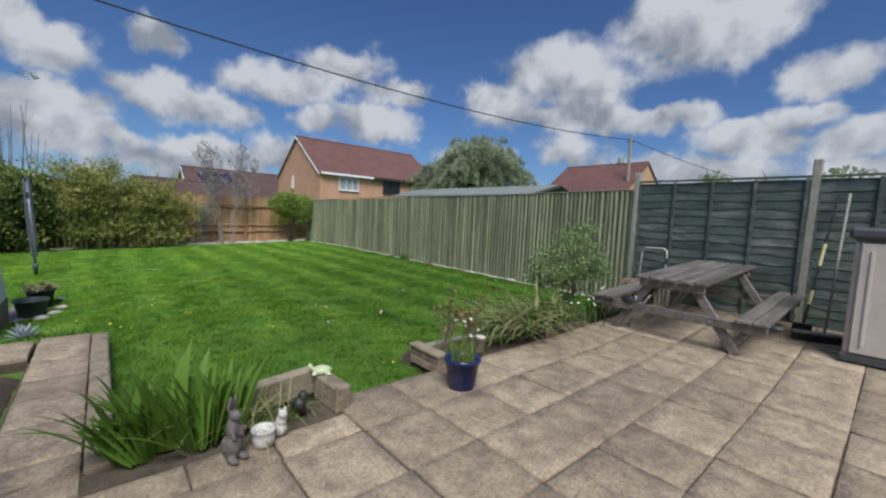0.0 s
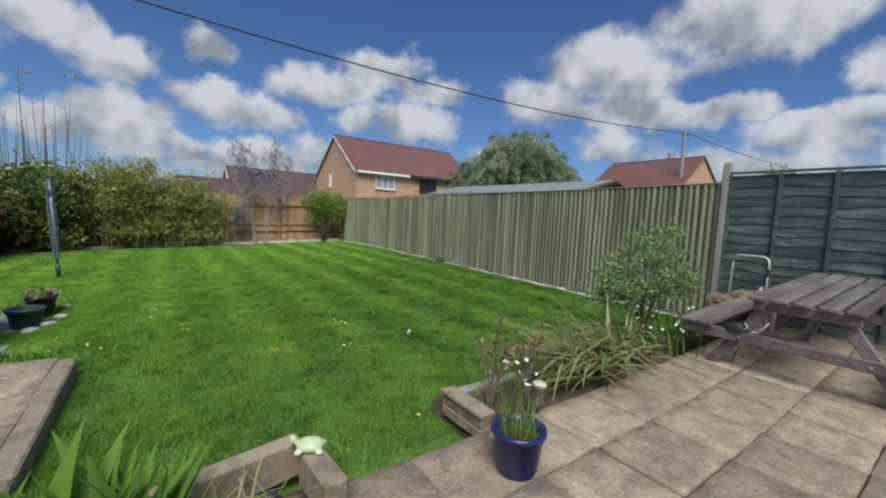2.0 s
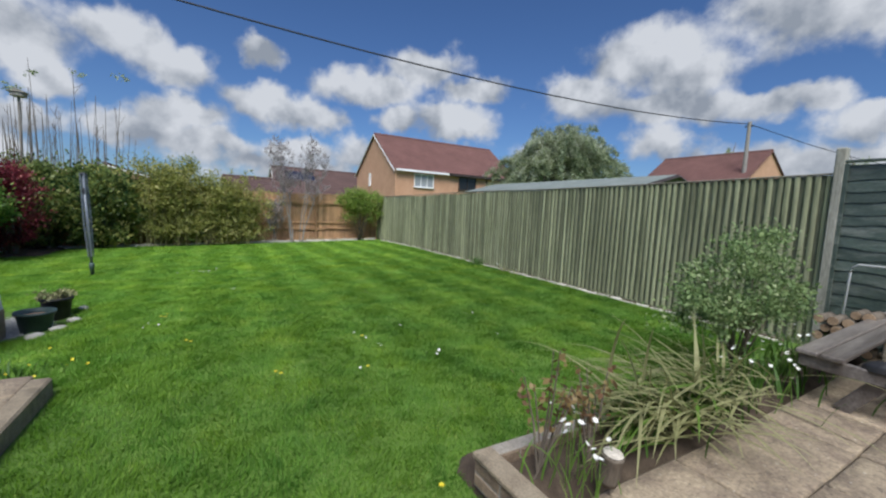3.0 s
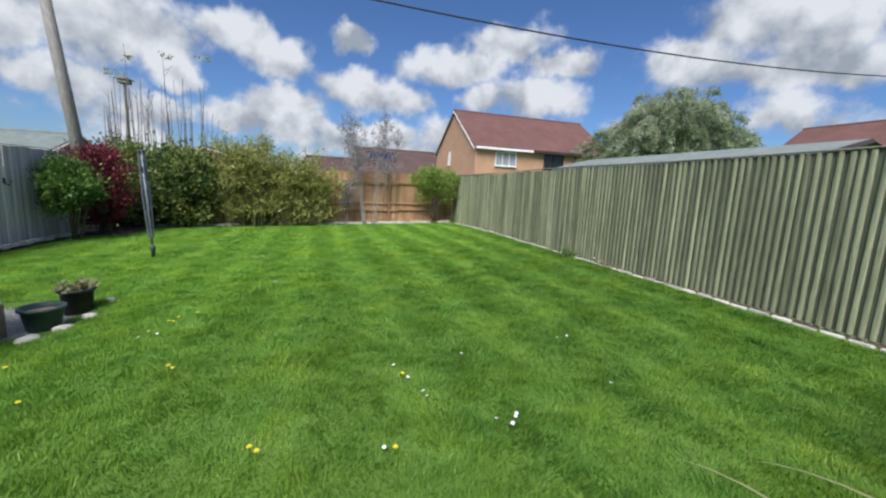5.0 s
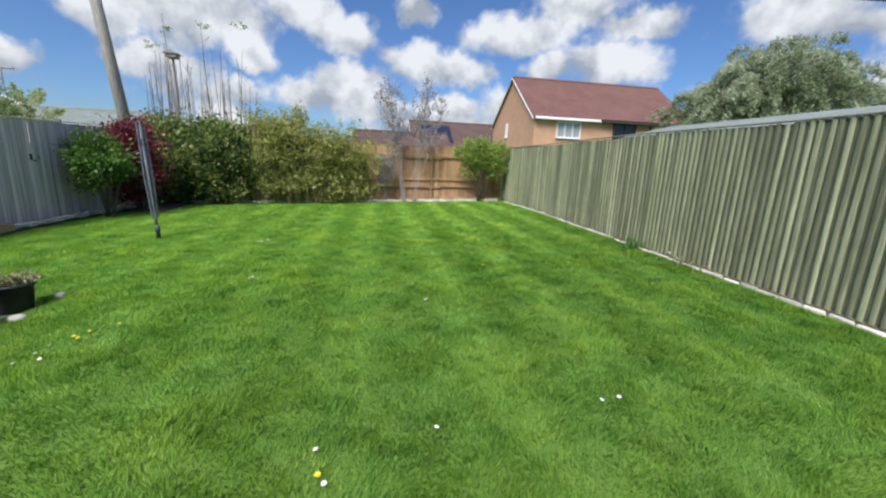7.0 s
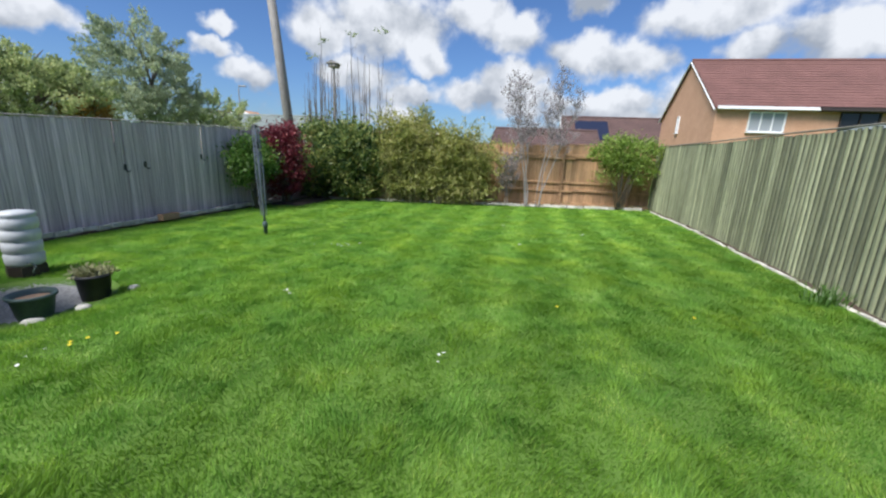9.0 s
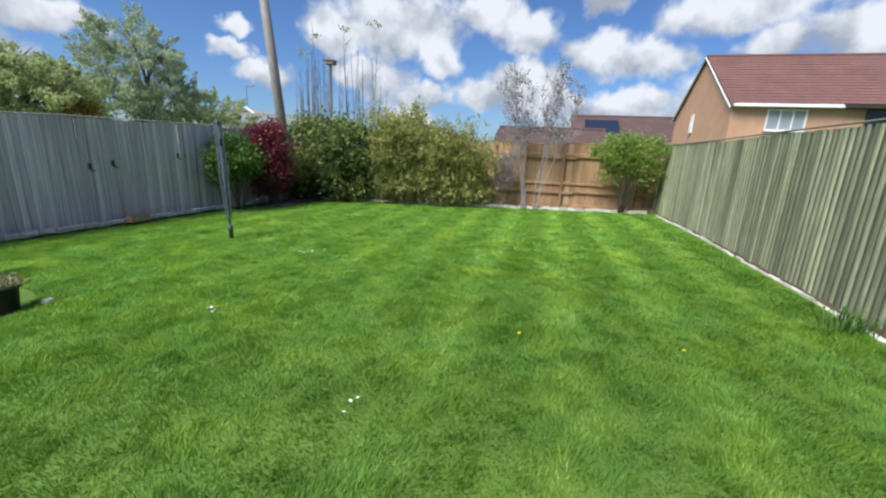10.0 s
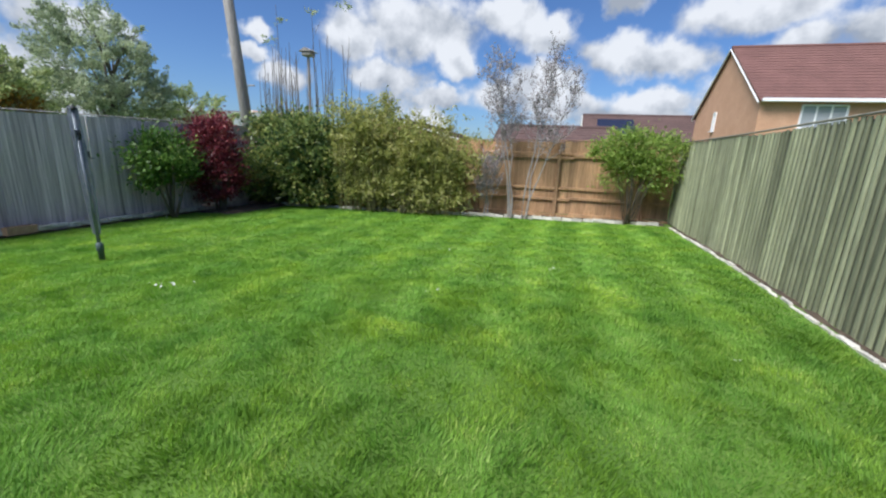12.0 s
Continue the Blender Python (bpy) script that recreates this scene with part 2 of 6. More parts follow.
# mower stripes: leaning blades' sheen put into colour, alternate bands a little paler, bluer
ga, gw, gr, gy = gt.nodes.new("ShaderNodeVectorMath"), gt.nodes.new("ShaderNodeMath"), gt.nodes.new("ShaderNodeMapRange"), gt.nodes.new("ShaderNodeMix")
ga.operation, gw.operation = "DOT_PRODUCT", "SINE"
gt.links.new(gt.nodes["Texture Coordinate"].outputs["Object"], ga.inputs[0])
ga.inputs[1].default_value = (UX * 6.283, UY * 6.283, 0)
gj = gt.nodes.new("ShaderNodeMath")
gj.operation = "MULTIPLY_ADD"
gt.links.new(gn.outputs["Fac"], gj.inputs[0])
gj.inputs[1].default_value = 2.6
gt.links.new(ga.outputs["Value"], gj.inputs[2])
gh = gt.nodes.new("ShaderNodeMath")
gh.operation = "ADD"
gt.links.new(gj.outputs[0], gh.inputs[0])
gh.inputs[1].default_value = -3.5
gt.links.new(gh.outputs[0], gw.inputs[0])
gr.interpolation_type = "SMOOTHSTEP"
gr.inputs["From Min"].default_value, gr.inputs["From Max"].default_value = -0.3, 0.8
gt.links.new(gw.outputs[0], gr.inputs["Value"])
gy.data_type, gy.blend_type = "RGBA", "MULTIPLY"
gk, gq = gt.nodes.new("ShaderNodeMapRange"), gt.nodes.new("ShaderNodeMath")      # clearest on the side-fence half
gk.inputs["From Min"].default_value, gk.inputs["From Max"].default_value, gk.inputs["To Min"].default_value = 6.283 * 2.0, 6.283 * 4.0, 0.35
gt.links.new(ga.outputs["Value"], gk.inputs["Value"])
gq.operation = "MULTIPLY"
gt.links.new(gr.outputs[0], gq.inputs[0])
gt.links.new(gk.outputs[0], gq.inputs[1])
gt.links.new(gq.outputs[0], gy.inputs["Factor"])
gt.links.new(gx.outputs[2], gy.inputs[6])
gy.inputs[7].default_value = (1.34, 1.22, 1.42, 1)
# lusher dark patches and dry yellowish ones
last = gy.outputs[2]
for scale, lo, hi, tone_c, seed_w in ((2.3, 0.52, 0.66, (0.62, 0.74, 0.62, 1), 3.0), (1.5, 0.53, 0.68, (1.22, 1.1, 0.9, 1), 9.0), (7.0, 0.54, 0.68, (0.7, 0.78, 0.72, 1), 5.0)):
    pn, pr, pm = gt.nodes.new("ShaderNodeTexNoise"), gt.nodes.new("ShaderNodeMapRange"), gt.nodes.new("ShaderNodeMix")
    pn.noise_dimensions = "4D"
    pn.inputs["Scale"].default_value, pn.inputs["Detail"].default_value, pn.inputs["W"].default_value = scale, 4.0, seed_w
    gt.links.new(gt.nodes["Texture Coordinate"].outputs["Object"], pn.inputs["Vector"])
    pr.inputs["From Min"].default_value, pr.inputs["From Max"].default_value = lo, hi
    gt.links.new(pn.outputs["Fac"], pr.inputs["Value"])
    pm.data_type, pm.blend_type = "RGBA", "MULTIPLY"
    gt.links.new(pr.outputs[0], pm.inputs[0])
    gt.links.new(last, pm.inputs[6])
    pm.inputs[7].default_value = tone_c
    last = pm.outputs[2]
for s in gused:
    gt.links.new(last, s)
M_SLAB = mat("riven_slab", (0.232, 0.178, 0.132), (0.425, 0.345, 0.238), 0.9, 5.5, fine=46, bump=0.9, rnd=0.2, stain=(0.125, 0.097, 0.08), stain_scale=7.0, stain_amount=0.5, grain=0.4)
# pale lichen spots and dark specks on the slabs
for spot, size, lo, hi in (((0.62, 0.58, 0.50), 34.0, 0.66, 0.73), ((0.07, 0.058, 0.048), 24.0, 0.63, 0.72)):
    lt = M_SLAB.node_tree
    lb = lt.nodes["Principled BSDF"].inputs["Base Color"]
    ln, lr, lm = lt.nodes.new("ShaderNodeTexNoise"), lt.nodes.new("ShaderNodeMapRange"), lt.nodes.new("ShaderNodeMix")
    lt.links.new([n for n in lt.nodes if n.type == "MAPPING"][0].outputs[0], ln.inputs["Vector"])
    ln.inputs["Scale"].default_value, ln.inputs["Detail"].default_value, ln.inputs["Roughness"].default_value = size, 3.0, 0.6
    lr.inputs["From Min"].default_value, lr.inputs["From Max"].default_value, lr.inputs["To Max"].default_value = lo, hi, 0.7
    lt.links.new(ln.outputs["Fac"], lr.inputs["Value"])
    lm.data_type = "RGBA"
    lt.links.new(lr.outputs[0], lm.inputs[0])
    lt.links.new(lb.links[0].from_socket, lm.inputs[6])
    lm.inputs[7].default_value = tint(spot)
    lt.links.new(lm.outputs[2], lb)
M_JOINT = mat("slab_bedding", (0.07, 0.055, 0.04), (0.13, 0.105, 0.075), 0.95, 14, fine=90, bump=0.4)
M_KERB = mat("kerb_stone", (0.23, 0.185, 0.13), (0.35, 0.29, 0.205), 0.9, 9, fine=90, bump=0.5, rnd=0.1, stain=(0.11, 0.09, 0.065), stain_scale=5, stain_amount=0.7)
M_BRICK = mat("brown_brick", (0.20, 0.14, 0.095), (0.31, 0.235, 0.165), 0.9, 12, fine=90, bump=0.5, rnd=0.2, stain=(0.12, 0.1, 0.07), stain_scale=8)
M_MORTAR = mat("mortar", (0.28, 0.25, 0.21), (0.36, 0.33, 0.28), 0.95, 20, bump=0.3)
M_FENCE_G = mat("green_stained_board", (0.15, 0.168, 0.092), (0.37, 0.39, 0.24), 0.85, 9, (1, 1, 0.12), 60, 0.35, rnd=0.3, stain=(0.12, 0.13, 0.08), stain_scale=5, stain_amount=0.6)
# darker than the slats: groove dirt and shade are put into this colour
M_BACKING = mat("groove_shade_backing", (0.085, 0.095, 0.058), (0.165, 0.178, 0.112), 0.9, 9, (1, 1, 0.12), 60, 0.3)
M_CAP = mat("grey_capping_rail", (0.17, 0.16, 0.12), (0.29, 0.27, 0.215), 0.85, 7, (1, 0.2, 1), 60, 0.3, rnd=0.1)
M_FENCE_L = mat("silvered_board", (0.33, 0.275, 0.28), (0.88, 0.76, 0.77), 0.85, 18, (1, 1, 0.035), 80, 0.45, rnd=0.2, stain=(0.24, 0.20, 0.21), stain_scale=9, stain_amount=0.6, grain=0.45)
M_FENCE_B = mat("orange_brown_board", (0.38, 0.215, 0.11), (0.56, 0.345, 0.18), 0.8, 8, (1, 1, 0.12), 50, 0.3, rnd=0.2, stain=(0.15, 0.085, 0.05), stain_scale=4, stain_amount=0.5)
# the pale stain is weathering plus sheen and glints painted onto the slats
M_PANEL = mat("dark_green_lap", (0.05, 0.072, 0.06), (0.095, 0.122, 0.10), 0.38, 7, (0.4, 0.15, 1.5), 60, 0.3, rnd=0.2, stain=(0.30, 0.32, 0.28), stain_scale=6, stain_amount=0.4)
M_POST = mat("weathered_post", (0.21, 0.21, 0.17), (0.35, 0.345, 0.29), 0.85, 7, (1, 1, 0.15), 60, 0.35, rnd=0.1)
M_TABLE = mat("weathered_table_wood", (0.115, 0.10, 0.09), (0.27, 0.245, 0.225), 0.34, 9, (0.12, 1, 1), 60, 0.35, rnd=0.18, stain=(0.10, 0.075, 0.06), stain_scale=5)
M_BWALL = mat("far_orange_brick", (0.51, 0.285, 0.175), (0.59, 0.345, 0.22), 0.9, 1.3, fine=16, bump=0.1, grain=0.12)
M_ROOF = mat("red_roof_tile", (0.135, 0.066, 0.056), (0.185, 0.09, 0.077), 0.95, 0.8, fine=6, bump=0.1, rnd=0.1, grain=0.15)
M_ROOF2 = mat("brown_roof_tile", (0.085, 0.052, 0.047), (0.125, 0.075, 0.066), 0.95, 0.8, fine=7, bump=0.1, rnd=0.08, grain=0.2)
M_WHITE = mat("white_paint", (0.74, 0.74, 0.73), (0.82, 0.82, 0.81), 0.5, 5, bump=0.05, grain=0.06)
M_DARK = mat("dark_brown_trim", (0.03, 0.022, 0.02), (0.05, 0.037, 0.03), 0.5, 5, bump=0.05)
M_BARK = mat("bark", (0.10, 0.08, 0.06), (0.19, 0.16, 0.125), 0.9, 12, (1, 1, 0.25), 60, 0.6)
M_BIRCH = mat("pale_bark", (0.22, 0.20, 0.185), (0.36, 0.335, 0.31), 0.85, 10, (1, 1, 0.6), 60, 0.4, stain=(0.14, 0.11, 0.1), stain_scale=9)
M_POLE = mat("pole_timber", (0.24, 0.215, 0.195), (0.34, 0.31, 0.285), 0.85, 5, (1, 1, 0.1), 40, 0.3)
M_AIRER = mat("blue_grey_metal", (0.17, 0.195, 0.235), (0.27, 0.30, 0.34), 0.45, 9, bump=0.05, metal=0.4)
M_CABLE = mat("black_cable", (0.015, 0.015, 0.017), (0.025, 0.025, 0.027), 0.6, 3, bump=0)
M_FELT = mat("grey_green_felt", (0.16, 0.19, 0.175), (0.23, 0.26, 0.24), 0.9, 2, fine=40, bump=0.2)
M_PEBBLE = mat("pale_edging", (0.44, 0.415, 0.36), (0.66, 0.63, 0.56), 0.9, 14, fine=80, bump=0.4, rnd=0.2)
M_GREY_METAL = mat("galvanised_metal", (0.34, 0.36, 0.38), (0.46, 0.48, 0.5), 0.4, 9, bump=0.05, metal=0.7)
M_BLACK = mat("black_plastic", (0.018, 0.018, 0.02), (0.032, 0.032, 0.035), 0.5, 7, bump=0.1)
M_BLUE = mat("cobalt_glaze", (0.014, 0.022, 0.10), (0.022, 0.034, 0.145), 0.25, 8, bump=0.08, grain=0.15)


def glass(name, c=(0.03, 0.035, 0.04), rough=0.06):
    m = bpy.data.materials.new(name)
    m.use_nodes = True
    b = m.node_tree.nodes["Principled BSDF"]
    b.inputs["Base Color"].default_value, b.inputs["Roughness"].default_value = tint(c), rough
    b.inputs["IOR"].default_value = 1.5
    return m


M_PANE = glass("window_pane", (0.34, 0.36, 0.38))
M_PANE_DARK = glass("dark_window_pane", (0.02, 0.022, 0.026), 0.2)
M_SOLAR = glass("solar_cell", (0.02, 0.025, 0.05), 0.15)


# ---- building helpers ----
def empty(name, m=None, **tags):
    ob = new(name)
    ob.empty_display_size = 0.1
    if m is not None:
        ob.matrix_world = m
    return tagged(ob, **tags)


def part(name, bm, material, parent=None, label="", m=None, smooth=False):
    """Links a bmesh (or a mesh) as one mesh object under a thing."""
    if isinstance(bm, bmesh.types.BMesh):
        me = bpy.data.meshes.new(name)
        bmesh.ops.recalc_face_normals(bm, faces=bm.faces)
        bm.to_mesh(me)
        bm.free()
        if smooth:
            me.polygons.foreach_set("use_smooth", [True] * len(me.polygons))
    else:
        me = bm
    if material and not me.materials:
        me.materials.append(material)
    ob = new(name, me)
    if parent:
        ob.parent = parent
    if m is not None:
        ob.matrix_basis = m
    return tagged(ob, label=label)


def thing(name, bm, material, m, smooth=False, **tags):
    ob = part(name, bm, material, None, "", m, smooth)
    return tagged(ob, **tags)


def box(sx, sy, sz, cx=0, cy=0, cz=0, bevel=0.0, bm=None, rot=None):
    """A bevelled block, centre at (cx, cy, cz)."""
    bm = bm or bmesh.new()
    m = Matrix.Translation((cx, cy, cz)) @ (rot or Matrix()) @ Matrix.Diagonal((sx, sy, sz, 1))
    v = bmesh.ops.create_cube(bm, size=1, matrix=m)["verts"]
    if bevel:
        es = list({e for q in v for e in q.link_edges})
        bmesh.ops.bevel(bm, geom=es, offset=bevel, segments=1, affect="EDGES")
    return bm


def lathe(profile, n=24, bm=None, off=(0, 0, 0)):
    """A turned shape from (radius, height) pairs."""
    bm = bm or bmesh.new()
    rings = []
    for r, z in profile:
        rings.append([bm.verts.new((off[0] + r * math.cos(2 * math.pi * i / n), off[1] + r * math.sin(2 * math.pi * i / n), off[2] + z)) for i in range(n)])
    for p, q in zip(rings, rings[1:]):
        for i in range(n):
            bm.faces.new((p[i], p[(i + 1) % n], q[(i + 1) % n], q[i]))
    if profile[0][0] > 1e-4:
        bm.faces.new(rings[0][::-1])
    if profile[-1][0] > 1e-4:
        bm.faces.new(rings[-1])
    return bm


def tube(points, radii, n=8, bm=None):
    """A tapered tube along points."""
    bm = bm or bmesh.new()
    pts = [Vector(p) for p in points]
    if isinstance(radii, (int, float)):
        radii = [radii] * len(pts)
    rings = []
    for i, p in enumerate(pts):
        d = (pts[min(i + 1, len(pts) - 1)] - pts[max(i - 1, 0)]).normalized()
        s = d.cross(Vector((0, 0, 1)))
        if s.length < 0.05:
            s = d.cross(Vector((1, 0, 0)))
        s.normalize()
        t = d.cross(s)
        rings.append([bm.verts.new(p + radii[i] * (math.cos(2 * math.pi * k / n) * s + math.sin(2 * math.pi * k / n) * t)) for k in range(n)])
    for a, b in zip(rings, rings[1:]):
        for k in range(n):
            bm.faces.new((a[k], a[(k + 1) % n], b[(k + 1) % n], b[k]))
    bm.faces.new(rings[0][::-1])
    bm.faces.new(rings[-1])
    return bm


def prism(outline, depth, bm=None):
    """An outline in x, z pulled along y by depth."""
    bm = bm or bmesh.new()
    f = [bm.verts.new((x, 0, z)) for x, z in outline]
    g = [bm.verts.new((x, depth, z)) for x, z in outline]
    n = len(f)
    bm.faces.new(f)
    bm.faces.new(g[::-1])
    for i in range(n):
        bm.faces.new((f[i], g[i], g[(i + 1) % n], f[(i + 1) % n]))
    return bm


def raw_mesh(name, verts, faces_n, material, smooth=False):
    """A mesh from an array of corners, faces_n of them to a face in order."""
    nv = len(verts)
    me = bpy.data.meshes.new(name)
    nf = nv // faces_n
    me.vertices.add(nv)
    me.vertices.foreach_set("co", np.ascontiguousarray(verts, dtype=np.float32).ravel())
    me.loops.add(nv)
    me.loops.foreach_set("vertex_index", np.arange(nv, dtype=np.int32))
    me.polygons.add(nf)
    me.polygons.foreach_set("loop_start", np.arange(0, nv, faces_n, dtype=np.int32))
    me.update(calc_edges=True)
    me.materials.append(material)
    return me


RNG = np.random.default_rng(7)


def leaf_mesh(name, pts, size, material, aspect=0.45, up=0.3, out=None, droop=0.0):
    """A crown: one folded diamond for each leaf, at pts; out: the crown's centre, from which leaves turn outwards."""
    n = len(pts)
    d = RNG.normal(size=(n, 3))
    if out is not None:
        o = pts - np.asarray(out)
        o /= np.linalg.norm(o, axis=1, keepdims=True) + 1e-6
        d = d * 0.75 + o
    d[:, 2] += up - droop
    d /= np.linalg.norm(d, axis=1, keepdims=True)
    s = np.cross(d, RNG.normal(size=(n, 3)))
    s /= np.linalg.norm(s, axis=1, keepdims=True) + 1e-6
    L = size * RNG.uniform(0.6, 1.3, (n, 1))
    v = np.empty((n, 4, 3), dtype=np.float32)
    v[:, 0] = pts - d * L * 0.5
    v[:, 1] = pts + s * L * aspect * 0.5
    v[:, 2] = pts + d * L * 0.5
    v[:, 3] = pts - s * L * aspect * 0.5
    return raw_mesh(name, v.reshape(-1, 3), 4, material)


def cluster(n, clumps, spread, centre, radii, hollow=0.55, seed=0):
    """Points in clumps over an ellipsoid's outer part, with gaps between the clumps."""
    r = np.random.default_rng(seed)
    d = r.normal(size=(clumps, 3))
    d /= np.linalg.norm(d, axis=1, keepdims=True)
    c = d * (hollow + (1 - hollow) * r.uniform(0, 1, (clumps, 1)) ** 0.6) * np.asarray(radii) + np.asarray(centre)
    size = r.uniform(0.6, 1.35, (clumps, 1))
    k = r.integers(0, clumps, n)
    return c[k] + r.normal(size=(n, 3)) * spread * size[k] * np.array([1, 1, 0.8])


# ---- ground ----
def spread_axis(lo, hi, step, far):
    inner = list(np.arange(lo, hi + 1e-6, step))
    outer, d = [], step
    while lo - sum(outer) > -far and len(outer) < 60:
        d *= 1.35
        outer.append(d)
    steps = np.cumsum(outer)
    return [lo - s for s in steps[::-1]] + inner + [hi + s for s in steps]


def make_ground():
    aa, bb = spread_axis(-6, 9, 0.25, 900), spread_axis(-5, 21, 0.25, 900)
    verts = [G(a, b, ground_z(a, b)) for b in bb for a in aa]
    n = len(aa)
    faces = [(j * n + i, j * n + i + 1, (j + 1) * n + i + 1, (j + 1) * n + i) for j in range(len(bb) - 1) for i in range(n - 1)]
    me = bpy.data.meshes.new("ground")
    me.from_pydata([tuple(v) for v in verts], [], faces)
    me.materials.append(M_TURF)
    tagged(new("ground", me), "mown green turf sheet reaching to the horizon", "ground", kind="structure")


make_ground()
SIDE, BACK, LEFT = 7.6, 18.75, -4.4      # the fences' inner faces
PATIO_Z = 0.09


def patio_z(a):
    """The paving rises a little towards the side fence."""
    return PATIO_Z + 0.045 * 0.4 * math.log(1 + math.exp((a - 4.6) / 0.4))


def in_lawn(a, b):
    """True where grass grows (arrays)."""
    ok = (a > LEFT + 0.35) & (a < SIDE - 0.2) & (b > 2.72) & (b < BACK - 0.45)
    ok &= ~((a > -3.6) & (a < 0.06) & (b < 5.50))            # path and its bed
    ok &= ~((a > 0.0) & (a < 1.30) & (b < 2.95))             # iris bed
    ok &= ~((a > 2.38) & (a < 5.9) & (b < 3.05 + 0.1 * np.sin(a * 3)))
    ok &= ~((a > 5.9) & (b < 3.5))
    ok &= ~((a < -0.9) & (b > 5.8) & (b < 7.7))             # white outbuilding
    ok &= ((a + 1.3) / 0.85) ** 2 + ((b - 8.0) / 0.85) ** 2 > 1.0
    ok &= ~((a < -3.0) & (b > 16.2 + 0.3 * np.sin(a * 3)))
    return ok


def lumps(a, b, size, seed):
    """Smooth random swells over the lawn, 0 to 1, about size metres across."""
    g = np.random.default_rng(seed).uniform(0, 1, (160, 160))
    x, y = a / size + 70.0, b / size + 20.0
    i, j = np.floor(x).astype(int), np.floor(y).astype(int)
    u, v = x - i, y - j
    u, v = u * u * (3 - 2 * u), v * v * (3 - 2 * v)
    i, j = i % 159, j % 159
    return (g[i, j] * (1 - u) + g[i + 1, j] * u) * (1 - v) + (g[i, j + 1] * (1 - u) + g[i + 1, j + 1] * u) * v


def blades(n, b0, b1, w, h0, h1, name, label, tufts=1.0):
    a, b = RNG.uniform(LEFT, SIDE, n), RNG.uniform(b0, b1, n)
    k = in_lawn(a, b)
    a, b = a[k], b[k]
    n = len(a)
    stripe = np.sin(6.283 * (a + 0.03 * np.sin(b * 2.3)) - 2.2)
    swell = 0.78 + 0.45 * lumps(a, b, 0.55, 1) * tufts
    tuft = 0.6 + 0.9 * lumps(a, b, 0.11, 2) ** 1.5
    h = RNG.uniform(h0, h1, n) * swell * tuft
    ang = RNG.uniform(0, 2 * np.pi, n)
    comb = 6.283 * (lumps(a, b, 0.35, 3) + lumps(a, b, 0.16, 4))      # tufts fall one way together
    lean = RNG.uniform(0.2, 0.9, n) * h
    la = np.cos(ang) * lean + np.cos(comb) * h * 0.35
    lb = np.sin(ang) * lean + np.sin(comb) * h * 0.35 + stripe * h * 0.25
    sa, sb = -np.sin(ang) * w * 0.5, np.cos(ang) * w * 0.5
    x0, y0 = UX * a - UY * b, UY * a + UX * b
    z0 = 0.035 * np.minimum(0, x0 + 4) + 0.01 * (np.maximum(y0, 4) - 6) - 0.004 - 0.12 * np.exp(-((a + 1.1) ** 2 + (b - 7.95) ** 2) / 0.8)
    v = np.empty((n, 3, 3), dtype=np.float32)
    for i, (da, db, dz) in enumerate(((sa, sb, 0), (-sa, -sb, 0), (la, lb, h))):
        v[:, i, 0], v[:, i, 1], v[:, i, 2] = x0 + UX * da - UY * db, y0 + UY * da + UX * db, z0 + dz
    tagged(new(name, raw_mesh(name, v.reshape(-1, 3), 3, M_GRASS)), label, "grass", kind="stuff")


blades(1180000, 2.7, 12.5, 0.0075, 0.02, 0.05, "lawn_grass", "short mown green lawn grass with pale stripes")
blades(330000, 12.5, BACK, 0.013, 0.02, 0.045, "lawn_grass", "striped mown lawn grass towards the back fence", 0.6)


# ---- fences ----
def fence_board(w, h, t):
    """A feather-edged board: thick at one side, thin at the other, with eased edges."""
    bm = bmesh.new()
    e = t * 0.3
    if w < 0.08:                             # narrow slats with a rounded face
        outline = [(0, 0), (0, -t * 0.55), (w * 0.12, -t * 0.85), (w * 0.35, -t), (w * 0.65, -t), (w * 0.88, -t * 0.85), (w, -t * 0.55), (w, 0)]
    else:
        outline = [(0, 0), (0, -t + e), (e, -t), (w * 0.3, -t * 0.82), (w, -t * 0.3), (w, 0)]
    lo = [bm.verts.new((x, y, 0)) for x, y in outline]
    hi = [bm.verts.new((x, y, h)) for x, y in outline]
    bm.faces.new(lo)
    bm.faces.new(hi[::-1])
    for i in range(len(lo)):
        bm.faces.new((lo[i], hi[i], hi[(i + 1) % len(lo)], lo[(i + 1) % len(lo)]))
    bmesh.ops.recalc_face_normals(bm, faces=bm.faces)
    me = bpy.data.meshes.new("board")
    bm.to_mesh(me)
    bm.free()
    return me


